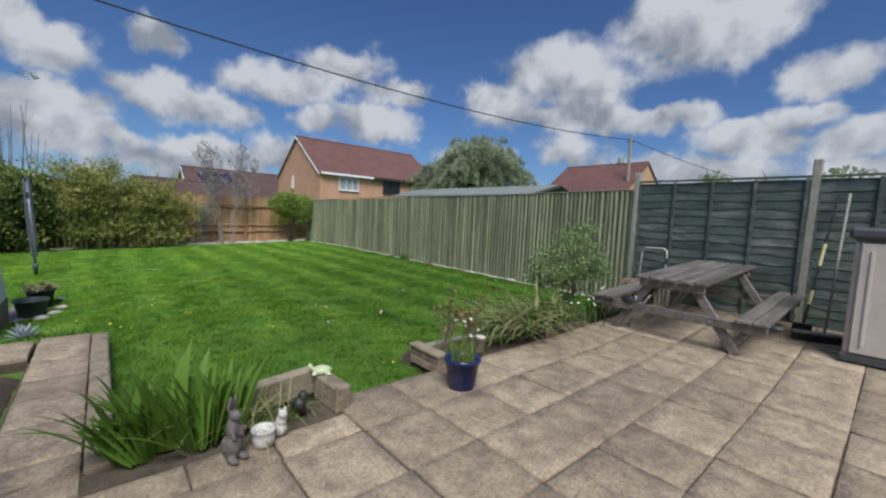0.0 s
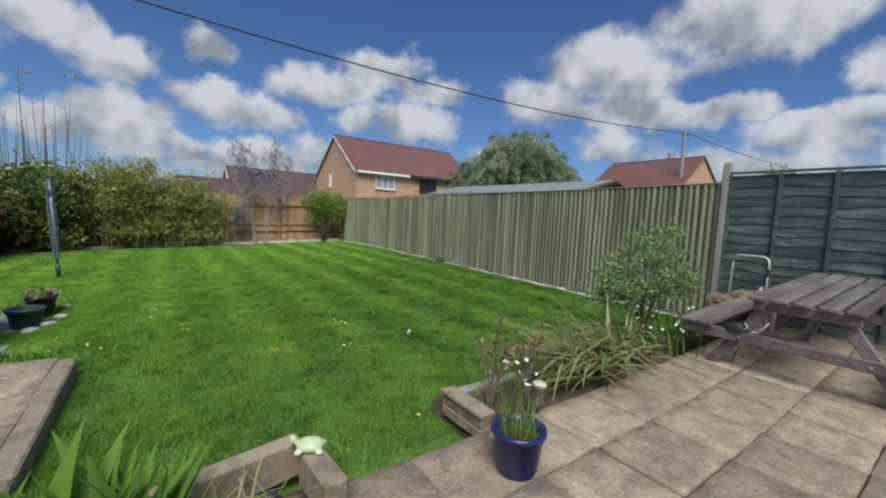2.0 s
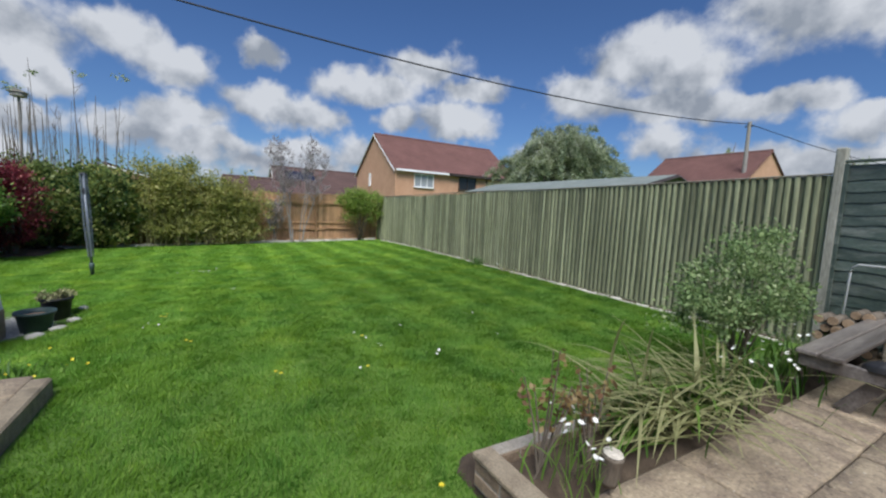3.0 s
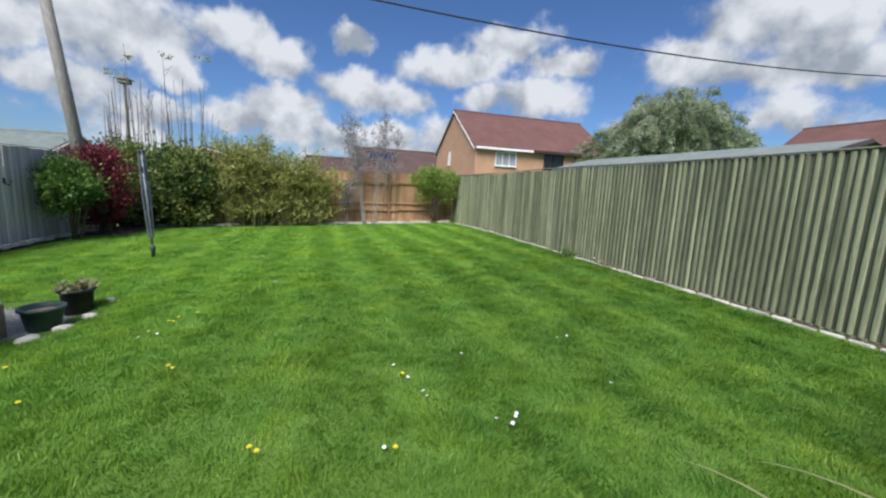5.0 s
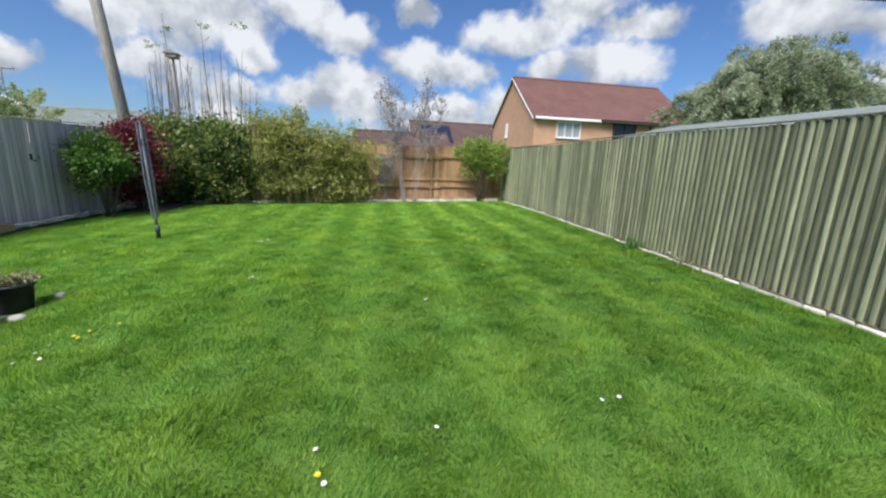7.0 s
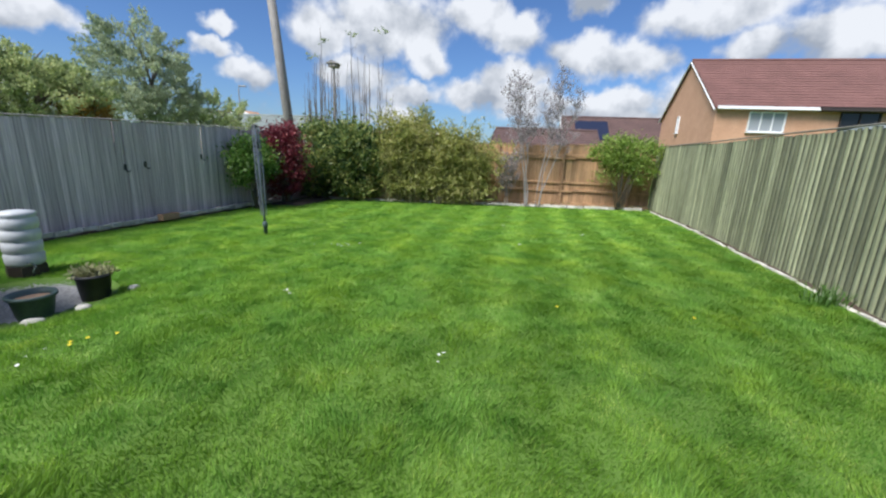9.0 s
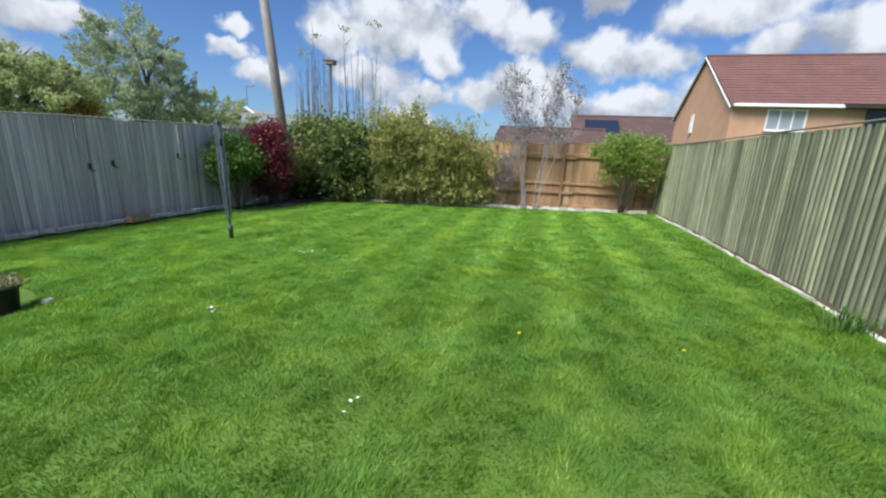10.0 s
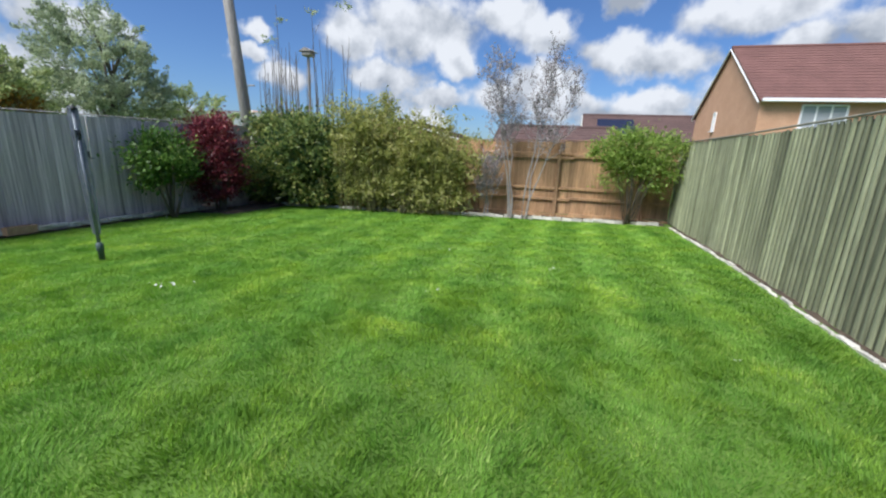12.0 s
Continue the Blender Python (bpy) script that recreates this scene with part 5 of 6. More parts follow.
# a black garden tool bag lies on the table's cross beam
bm = bmesh.new()
bmesh.ops.create_icosphere(bm, subdivisions=3, radius=1)
for v in bm.verts:
    k = 1 + 0.18 * noise.noise(v.co * 2.0)
    v.co = Vector((v.co.x * 0.05 * k, v.co.y * 0.11 * k, max(-0.01, v.co.z * 0.08 * k)))
bag = thing("rubbish_sack", bm, M_BLACK, at(5.23, 2.25, patio_z(5.23) + 0.385), True, label="small crumpled black plastic sack on the table beam", category="sack")
part("tie", tube([(-0.03, -0.08, 0.03), (-0.05, -0.11, 0.06), (-0.02, -0.08, 0.09)], 0.006, 6), M_WHITE, bag, "white cord tie")

cord = [(5.24 + 0.015 * math.sin(k * 0.9), 2.24 - 0.05 * k + 0.012 * math.cos(k), patio_z(5.2) + 0.397 + (0.06 * max(0, k - 3) if k > 3 else 0.0)) for k in range(6)]
thing("cord", tube([G(*p) for p in cord], 0.008, 6), M_WHITE, Matrix(), True, label="loose white cord lying along the table beam", category="cord")

# ---- tubular frame, broom, tool, cabinet at the patio fence ----
M_TUBE = mat("pale_painted_tube", (0.55, 0.56, 0.54), (0.66, 0.67, 0.65), 0.35, 12, bump=0.05, metal=0.3, grain=0.1)
hoop = empty("folding_chair_frame", at(7.3, 2.82, 0.14, -90, -6), label="pale tubular metal chair frame leaning on the fence", category="chair frame")
arc = [(-0.21, 0, 0), (-0.21, 0, 0.88), (-0.195, 0, 0.95), (-0.15, 0, 0.985), (0.15, 0, 0.985), (0.195, 0, 0.95), (0.21, 0, 0.88), (0.21, 0, 0)]
part("tube", tube(arc, 0.013, 8), M_TUBE, hoop, smooth=True)
part("crossbar", tube([(-0.2, 0, 0.35), (0.2, 0, 0.35)], 0.01, 8), M_TUBE, hoop)
part("grip", tube([(0.21, 0, 0.72), (0.21, 0, 0.82)], 0.018, 8), M_BLACK, hoop)

broom = empty("push_broom", at(6.62, 0.55, patio_z(6.62), -70), label="wide push broom with dark bristles and grey handle", category="broom")
part("head", box(0.5, 0.07, 0.035, 0, 0, 0.105, 0.008), M_POST, broom)
bm = bmesh.new()
q = random.Random(4)
for i in range(50):
    for j in range(4):
        x, y = -0.24 + 0.48 * i / 49, -0.026 + 0.0175 * j
        box(0.008, 0.013, 0.092, x + q.uniform(-0.003, 0.003), y, 0.047, bm=bm)
tagged(part("bristles", bm, M_BLACK, broom, "black bristles"), kind="stuff")
part("handle", tube([(0.05, 0, 0.11), (0.33, 0.72, 1.86)], 0.014, 8), M_POST, broom, smooth=True)

M_GRIP = mat("faded_yellow_foam", (0.62, 0.55, 0.25), (0.74, 0.68, 0.38), 0.7, 20, bump=0.1)
tool = empty("long_handled_tool", at(6.95, 0.72, patio_z(6.95), 0, 0, 0), label="black long-handled tool with two yellow grip bands", category="garden tool")
bottom, head = Vector((0.05, 0.03, 0.0)), Vector((0.56, -0.12, 1.84))
part("shaft", tube([bottom, head], 0.016, 8), M_BLACK, tool)
for f, g in ((0.20, 0.30), (0.48, 0.64)):
    part("grip", tube([bottom.lerp(head, f), bottom.lerp(head, g)], 0.019, 8), M_GRIP, tool, "pale yellow grip band")
part("blade", box(0.03, 0.2, 0.12, 0.05, 0.03, 0.062, 0.01), M_BLACK, tool)

M_CREAM = mat("beige_plastic", (0.47, 0.43, 0.385), (0.54, 0.50, 0.45), 0.5, 4, bump=0.08, grain=0.06)
M_SLATE = mat("dark_grey_plastic", (0.05, 0.055, 0.065), (0.075, 0.08, 0.09), 0.5, 6, bump=0.1)
cab = empty("storage_cabinet", at(5.98, -0.25, patio_z(6.3), -90, -1.0), label="tall beige plastic garden storage cabinet with dark grey lid", category="storage cabinet")
# local x runs along the front, local y into the cabinet
part("body", box(1.12, 0.72, 1.22, 0, 0.38, 0.68, 0.02), M_CREAM, cab)
part("plinth", box(1.16, 0.76, 0.085, 0, 0.37, 0.043, 0.012), M_SLATE, cab, "dark grey plinth")
part("lid", box(1.22, 0.84, 0.12, 0, 0.37, 1.36, 0.03), M_SLATE, cab, "dark grey lid")
for s in (-1, 1):
    d = part("door", box(0.5, 0.035, 1.16, s * 0.262, 0.0, 0.68, 0.012), M_CREAM, cab)
    for k in (-1, 1):
        part("door_rib", box(0.03, 0.02, 1.0, s * 0.262 + k * 0.16, -0.022, 0.68, 0.006), M_CREAM, d)
    part("handle", box(0.03, 0.03, 0.14, s * 0.05, -0.03, 0.75, 0.008), M_SLATE, d, "dark grey handle")
bm = lathe([(0.0, 0), (0.07, 0), (0.08, 0.02), (0.06, 0.05), (0.02, 0.06)], 14)
thing("trowel_head", bm, M_TUBE, at(6.85, 0.98, patio_z(6.85)), label="small pale metal scoop lying by the post", category="scoop")

# ---- blue pot and ornaments ----
def pot(name, label, a, b, z, r0, r1, h, material, soil_mat=M_SOIL, category="plant pot", rim=0.02):
    wall = 0.016
    root = thing(name, lathe([(r0, 0), (r0 + 0.006, 0.01), (r1, h - 0.03), (r1 + rim, h - 0.028), (r1 + rim, h), (r1 + rim - wall - 0.008, h), (r1 - wall, h - 0.05), (r1 - wall - 0.01, h - 0.08)], 32), material, at(a, b, z), True, label=label, category=category)
    part("soil", lathe([(0.0, h - 0.05), (r1 * 0.5, h - 0.045), (r1 - 0.014, h - 0.055)], 24), soil_mat, root, m=Matrix())
    return root


pot("plant_pot", "cobalt blue glazed pot of grassy sprouts", 2.26, 2.29, PATIO_Z, 0.105, 0.142, 0.255, M_BLUE, rim=0.012)

def strap_mesh(name, length, width, bend, material, seed=0, fold=0.25, seg=6):
    """One long leaf along +z that arches towards +x, folded along its middle."""
    q = random.Random(seed)
    bm = bmesh.new()
    rows, p, ang = [], Vector((0, 0, 0)), 0.0
    for k in range(seg + 1):
        f = k / seg
        w = width * 0.5 * (1 - f ** 2.2) * (0.75 + 0.5 * min(f * 3, 0.5)) + 0.0006
        ang = bend * f ** 1.5
        d = Vector((math.sin(ang), 0, math.cos(ang)))
        nrm = Vector((math.cos(ang), 0, -math.sin(ang)))
        rows.append([bm.verts.new(p + Vector((0, -w, 0)) + nrm * w * fold), bm.verts.new(p), bm.verts.new(p + Vector((0, w, 0)) + nrm * w * fold)])
        p = p + d * length / seg
    for a, b in zip(rows, rows[1:]):
        for i in (0, 1):
            bm.faces.new((a[i], a[i + 1], b[i + 1], b[i]))
    me = bpy.data.meshes.new(name)
    bm.to_mesh(me)
    bm.free()
    me.polygons.foreach_set("use_smooth", [True] * len(me.polygons))
    me.materials.append(material)
    return me


GRASSY = [strap_mesh("leaf", 0.15 + 0.03 * k, 0.007, 0.5 + 0.2 * k, L_LIGHT, k) for k in range(4)]
q = random.Random(70)
sprouts = empty("sprouting_bulbs", at(2.26, 2.29, PATIO_Z + 0.2), label="fine green sprouts and flower stems in a pot", category="plant")
for i in range(70):
    r, ang = 0.11 * math.sqrt(q.random()), q.uniform(0, 6.28)
    part("leaf", q.choice(GRASSY), None, sprouts, m=Matrix.Translation((r * math.cos(ang), r * math.sin(ang), 0)) @ Matrix.Rotation(q.uniform(0, 6.28), 4, "Z") @ Matrix.Rotation(q.uniform(0, 0.35), 4, "Y"))


def flower_mesh(name, r, petals, material, cup=0.4):
    bm = bmesh.new()
    for i in range(petals):
        a = 2 * math.pi * i / petals
        c, s = math.cos(a), math.sin(a)
        w = r * 0.42
        v = [bm.verts.new(p) for p in ((0, 0, 0), (c * r * 0.6 - s * w, s * r * 0.6 + c * w, r * cup * 0.7), (c * r, s * r, r * cup), (c * r * 0.6 + s * w, s * r * 0.6 - c * w, r * cup * 0.7))]
        bm.faces.new(v)
    me = bpy.data.meshes.new(name)
    bm.to_mesh(me)
    bm.free()
    me.materials.append(material)
    return me


WHITE_F = flower_mesh("flower", 0.021, 6, M_PETAL)


def flowering(name, label, a, b, z, n_stem, n_leaf, h, spread, leafmat, seed, category="flower", leaf_len=0.3, flower=WHITE_F):
    """A tuft of strap leaves with white blooms on thin stems."""
    q = random.Random(seed)
    root = empty(name, at(a, b, z), label=label, category=category)
    kinds = [strap_mesh("leaf", leaf_len * (0.8 + 0.2 * k), 0.014, 0.5 + 0.35 * k, leafmat, seed + k) for k in range(4)]
    for i in range(n_leaf):
        x, y = q.gauss(0, spread * 0.45), q.gauss(0, spread * 0.35)
        part("leaf", q.choice(kinds), None, root, m=Matrix.Translation((x, y, 0)) @ Matrix.Rotation(q.uniform(0, 6.28), 4, "Z") @ Matrix.Rotation(q.uniform(0, 0.4), 4, "Y"))
    for i in range(n_stem):
        x, y, hh = q.gauss(0, spread * 0.5), q.gauss(0, spread * 0.35), h * q.uniform(0.6, 1.1)
        e = Vector((x + q.uniform(-0.08, 0.08), y + q.uniform(-0.08, 0.08), hh))
        part("stem", tube([(x, y, 0), e], [0.003, 0.002], 4), L_STRAP, root)
        part("flower", flower, None, root, m=Matrix.Translation(e) @ Matrix.Rotation(q.uniform(-0.7, 0.7), 4, "X") @ Matrix.Rotation(q.uniform(-0.7, 0.7), 4, "Y") @ Matrix.Scale(q.uniform(0.6, 1.1), 4))
    return root


flowering("white_bluebells", "clump of small white flowers with dark green leaves", 5.15, 2.92, 0.12, 20, 95, 0.38, 0.55, L_GREEN, 80, leaf_len=0.32)
flowering("white_bluebells", "small white flowers among green leaves beside the shrub", 5.75, 3.0, 0.14, 9, 60, 0.42, 0.4, L_GREEN, 81, leaf_len=0.34)
flowering("white_narcissus", "tall white blooms behind the blue pot", 2.68, 2.76, 0.13, 16, 14, 0.36, 0.24, L_STRAP, 82, leaf_len=0.22)

# short logs and a bundle of pale canes stacked at the fence corner
M_LOG = mat("split_log", (0.30, 0.20, 0.12), (0.46, 0.33, 0.21), 0.85, 14, fine=70, bump=0.4, rnd=0.2)
q = random.Random(84)
for k in range(18):
    col, row = k % 4, k // 4
    lg = empty("log", at(7.0 + q.uniform(-0.03, 0.03), 2.70 + 0.108 * col + 0.05 * (row % 2), patio_z(7.0) + 0.05 + 0.094 * row, -90 + q.uniform(-6, 6)), label="short split log stacked at the fence corner", category="log", group="logs at the fence corner")
    r = q.uniform(0.046, 0.056)
    part("bark", tube([(0, -0.15, 0), (0.01, 0, 0), (0, 0.14, 0)], [r, r * 1.04, r], 10), M_BARK, lg, smooth=True)
    part("cut_face", lathe([(0.0, 0.0), (r * 0.9, 0.0), (r * 0.9, 0.006), (0.0, 0.006)], 10), M_LOG, lg, "pale cut end", m=Matrix.Translation((0, -0.151, 0)) @ Matrix.Rotation(math.pi / 2, 4, "X"))
bundle = empty("cane_bundle", at(7.02, 2.5, patio_z(7.0) + 0.005, 90), label="bundle of short pale sticks beside the logs", category="sticks")
for k in range(16):
    x, y = q.uniform(-0.11, 0.11), q.uniform(-0.05, 0.05)
    part("stick", tube([(x, y, 0), (x * 1.15, y * 1.3, 0.50 + q.uniform(-0.07, 0.06))], 0.012, 6), M_WORN_STICK, bundle)

# silvery shrub before the side fence
shrub("bush", "airy sage green shrub before the green fence", 5.45, 3.25, 0.1, (0, 0, 0.78), (0.74, 0.5, 0.33), 6000, 52, 0.07, 0.045, L_SAGE, seed=90, stems=14, trunk_r=0.011, hollow=0.35, lobes=[((0.15, 0, 1.18), (0.36, 0.3, 0.2), 0.22), ((-0.45, 0.05, 0.6), (0.35, 0.3, 0.2), 0.25)])

# withered daylily flopping over the bed
def withered(a, b, z, seed, label, n=110):
    q = random.Random(seed)
    root = empty("daylily", at(a, b, z), label=label, category="plant")
    kinds = [strap_mesh("leaf", 0.54 + 0.06 * k, 0.021, 0.2 + 0.17 * k, L_STRAW, seed + k, 0.15, 8) for k in range(5)] + [strap_mesh("leaf", 0.5, 0.02, 1.1, L_STRAP, seed + 9, 0.2, 7)]
    for i in range(n):
        x, y = max(-0.42, min(0.6, q.gauss(0, 0.3))), max(-0.16, min(0.3, q.gauss(0, 0.12)))
        part("leaf", q.choice(kinds), None, root, m=Matrix.Translation((x, y, 0.26 * q.random() ** 1.3)) @ Matrix.Rotation(math.pi + q.gauss(-0.2, 0.55) + (q.uniform(-2.5, 2.5) if q.random() < 0.3 else 0), 4, "Z") @ Matrix.Rotation(q.uniform(0.95, 1.5) if q.random() < 0.93 else q.uniform(0.2, 0.6), 4, "Y") @ Matrix.Scale(q.uniform(0.8, 1.15), 4))


withered(3.85, 2.88, 0.14, 100, "heap of straw-coloured flopped daylily leaves", 260)
withered(4.55, 2.9, 0.14, 110, "flopped green and straw daylily leaves", 90)
for k, aa in enumerate((3.45, 3.8, 4.15, 4.5)):
    flowering("weeds", "dense dark green leaves under the flopped daylilies", aa, 2.93, 0.13, 0, 50, 0.1, 0.28, L_GREEN, 112 + k, leaf_len=0.24, category="weeds")
tubepot = thing("stump", lathe([(0.05, 0), (0.056, 0.03), (0.054, 0.15), (0.058, 0.158), (0.05, 0.164), (0.0, 0.158)], 14), M_BARK, at(2.86, 2.68, 0.15, 0, 8), True, label="short brown stump with a pale cut top in the bed", category="stump")
part("cut_face", lathe([(0.0, 0.164), (0.046, 0.166), (0.05, 0.172), (0.03, 0.18), (0.0, 0.182)], 12), M_WORN_STICK, tubepot, "pale cut face")

# budding rose in the brick-edged bed
def rose(a, b, z, seed, h):
    q = random.Random(seed)
    root = empty("rose_bush", at(a, b, z), label="thin budding rose with bronze young leaves", category="rose")
    bm = bmesh.new()
    lv = []
    for i in range(7):
        e = Vector((q.uniform(-0.16, 0.16), q.uniform(-0.14, 0.14), h * q.uniform(0.6, 1.0)))
        tube([(q.uniform(-0.03, 0.03), 0, -0.05), e * 0.5 + Vector((0.02, 0, 0)), e], [0.008, 0.006, 0.003], 5, bm)
        for k in range(17):
            lv.append(e * q.uniform(0.5, 1.03) + Vector((q.gauss(0, 0.035), q.gauss(0, 0.035), q.gauss(0, 0.03))))
    tagged(part("stem", bm, M_BARK, root), kind="stuff")
    part("crown", leaf_mesh("crown", np.array([tuple(v) for v in lv]), 0.045, L_ROSE, 0.6, 0.3), None, root)


rose(2.62, 2.93, 0.12, 120, 0.72)
rose(2.95, 2.88, 0.12, 121, 0.58)

# ---- brick and block edges of the beds ----
BRICK = bpy.data.meshes.new("brick")
bmm = box(0.21, 0.1, 0.066, 0, 0, 0, 0.006)
bmm.to_mesh(BRICK)
bmm.free()
BRICK.materials.append(M_BRICK)


def brick_wall(name, label, a, b, turn, count, courses, z, cap=True):
    L = count * 0.22
    root = thing(name, box(L - 0.012, 0.088, courses * 0.075, 0, 0, courses * 0.0375), M_MORTAR, at(a, b, z, turn), label=label, category="garden wall")
    q = random.Random(count + courses)
    for j in range(courses):
        for i in range(count):
            part("brick", BRICK, None, root, m=Matrix.Translation((-L / 2 + 0.11 + 0.22 * i, q.uniform(-0.003, 0.003), 0.0375 + 0.075 * j)))
    if cap:
        part("coping_stone", box(L + 0.01, 0.125, 0.035, 0, 0, courses * 0.075 + 0.019, 0.008), M_KERB, root, "buff coping stone")
    return root


brick_wall("planter_wall", "short brown brick wall end with buff coping", 2.35, 2.86, 90, 2, 2, 0.055)
brick_wall("planter_wall", "low brown brick wall at the back of the bed", 3.2, 3.15, 0, 7, 2, 0.0, False)
thing("block_wall", box(0.86, 0.1, 0.2, 0, 0, 0.1, 0.012), M_KERB, at(0.82, 2.86, 0.07, 11), label="low buff stone block wall behind the raised bed", category="garden wall")
thing("stone_block", box(0.12, 0.34, 0.19, 0, 0, 0.095, 0.014), M_KERB, at(1.28, 2.66, 0.07, 4), label="buff stone block ending the raised bed", category="stone block")
for k, (aa, bb) in enumerate(((1.02, 2.62), (0.62, 2.58))):
    thing("clod", lathe([(0.0, 0), (0.05, 0.01), (0.06, 0.04), (0.03, 0.07), (0.0, 0.075)], 9), M_BRICK, at(aa, bb, 0.1), True, label="dark lump of earth and stone in the bed", category="clod")

# iris
IRIS = [strap_mesh("leaf", 0.36 + 0.04 * k, 0.082, 0.1 + 0.12 * k, L_STRAP, 130 + k, 0.1, 7) for k in range(6)]
q = random.Random(140)
iris = empty("iris_clump", at(0.25, 2.64, 0.1), label="dense clump of sword-shaped green iris leaves", category="iris")
for i in range(30):                      # each fan: five or six leaves in one plane
    x, y = q.uniform(-0.3, 0.32), q.uniform(-0.13, 0.16)
    side = q.gauss(0, 0.55)
    lean = q.gauss(-0.17, 0.22)
    for j in range(q.choice((4, 5, 6))):
        f = (j - 2.2) * 0.17 + lean + q.gauss(0, 0.05)
        part("leaf", q.choice(IRIS), None, iris, m=Matrix.Translation((x + 0.018 * j, y, 0)) @ Matrix.Rotation(side + (0 if f > 0 else math.pi), 4, "Z") @ Matrix.Rotation(abs(f), 4, "Y") @ Matrix.Scale(q.uniform(0.65, 1.12), 4))
q = random.Random(141)
fine_iris = empty("grassy_tuft", at(0.86, 2.58, 0.1), label="thin drooping straw and green grass tuft", category="plant")
THIN = [strap_mesh("leaf", 0.3 + 0.05 * k, 0.008, 0.9 + 0.3 * k, L_STRAW if k % 2 else L_LIGHT, 150 + k) for k in range(4)]
for i in range(80):
    part("leaf", q.choice(THIN), None, fine_iris, m=Matrix.Translation((q.gauss(-0.12, 0.13), q.gauss(0, 0.07), 0)) @ Matrix.Rotation(q.uniform(0, 6.28), 4, "Z") @ Matrix.Rotation(q.uniform(0.3, 1.2), 4, "Y"))

M_STONE = mat("grey_cast_stone", (0.10, 0.09, 0.085), (0.19, 0.175, 0.165), 0.85, 14, fine=90, bump=0.5, stain=(0.05, 0.05, 0.045), stain_scale=9)
M_WORN = mat("worn_white_stone", (0.50, 0.49, 0.46), (0.68, 0.67, 0.64), 0.85, 14, fine=90, bump=0.4, stain=(0.2, 0.19, 0.17), stain_scale=12, stain_amount=0.7)


def blob(parts, res=2):
    """One mesh of joined, flattened balls: (centre, radii, lean about x)."""
    bm = bmesh.new()
    for c, r, *t in parts:
        m = Matrix.Translation(c) @ Matrix.Rotation(t[0] if t else 0.0, 4, "X") @ Matrix.Diagonal((*r, 1))
        bmesh.ops.create_icosphere(bm, subdivisions=res, radius=1, matrix=m)
    return bm


def fuse(bm, size=0.008):
    """Joins overlapping balls into one skin."""
    me = bpy.data.meshes.new("statue")
    bm.to_mesh(me)
    bm.free()
    ob = bpy.data.objects.new("tmp", me)
    md = ob.modifiers.new("skin", "REMESH")
    md.mode, md.voxel_size = "VOXEL", size
    scene.collection.objects.link(ob)
    out_me = bpy.data.meshes.new_from_object(ob.evaluated_get(bpy.context.evaluated_depsgraph_get()))
    bpy.data.objects.remove(ob)
    out_me.polygons.foreach_set("use_smooth", [True] * len(out_me.polygons))
    return out_me


thing("rabbit_statue", fuse(blob([((0, 0, 0.09), (0.06, 0.065, 0.085)), ((0, -0.01, 0.2), (0.042, 0.042, 0.09)), ((0, -0.035, 0.295), (0.034, 0.042, 0.036)), ((-0.018, 0.0, 0.36), (0.012, 0.016, 0.06), 0.25), ((0.018, 0.0, 0.36), (0.012, 0.016, 0.06), 0.3), ((-0.035, -0.05, 0.025), (0.024, 0.05, 0.024)), ((0.035, -0.05, 0.025), (0.024, 0.05, 0.024)), ((-0.03, -0.045, 0.19), (0.014, 0.018, 0.05), -0.4), ((0.03, -0.045, 0.19), (0.014, 0.018, 0.05), -0.4)])), M_STONE, at(0.53, 2.33, PATIO_Z, 25) @ Matrix.Scale(0.9, 4), label="upright dark grey stone rabbit statue on the paving", category="statue")
thing("stone_planter", lathe([(0.045, 0), (0.06, 0.012), (0.065, 0.06), (0.06, 0.085), (0.068, 0.095), (0.068, 0.11), (0.05, 0.11), (0.046, 0.08), (0.0, 0.075)], 24), M_WORN, at(0.71, 2.37, PATIO_Z), True, label="tiny round whitish stone planter", category="planter")
thing("animal_statue", fuse(blob([((0, 0, 0.05), (0.045, 0.055, 0.05)), ((0, -0.02, 0.11), (0.032, 0.035, 0.04)), ((0.0, -0.035, 0.15), (0.028, 0.03, 0.028)), ((-0.018, -0.03, 0.18), (0.008, 0.01, 0.018)), ((0.018, -0.03, 0.18), (0.008, 0.01, 0.018))])), M_WORN, at(0.82, 2.42, PATIO_Z, 10), label="small whitish stone animal ornament by the planter", category="statue")
thing("animal_statue", fuse(blob([((0, 0, 0.05), (0.05, 0.06, 0.05)), ((0.02, -0.02, 0.11), (0.034, 0.036, 0.036)), ((0.05, -0.03, 0.10), (0.02, 0.02, 0.02))])), M_BLACK, at(0.99, 2.56, 0.14, 10), label="small black animal ornament in the raised bed", category="statue")
M_TURTLE = mat("pale_green_glaze", (0.42, 0.52, 0.28), (0.58, 0.66, 0.42), 0.35, 16, bump=0.15, grain=0.15)
thing("turtle_statue", fuse(blob([((0, 0, 0.025), (0.06, 0.075, 0.035)), ((0, 0.085, 0.05), (0.016, 0.02, 0.028), -0.4), ((-0.05, 0.05, 0.01), (0.02, 0.022, 0.012)), ((0.05, 0.05, 0.01), (0.02, 0.022, 0.012)), ((-0.045, -0.055, 0.01), (0.02, 0.022, 0.012)), ((0.045, -0.055, 0.01), (0.02, 0.022, 0.012))]), 0.006), M_TURTLE, at(1.26, 2.80, 0.263, 60), label="pale green glazed turtle ornament on the block", category="statue")
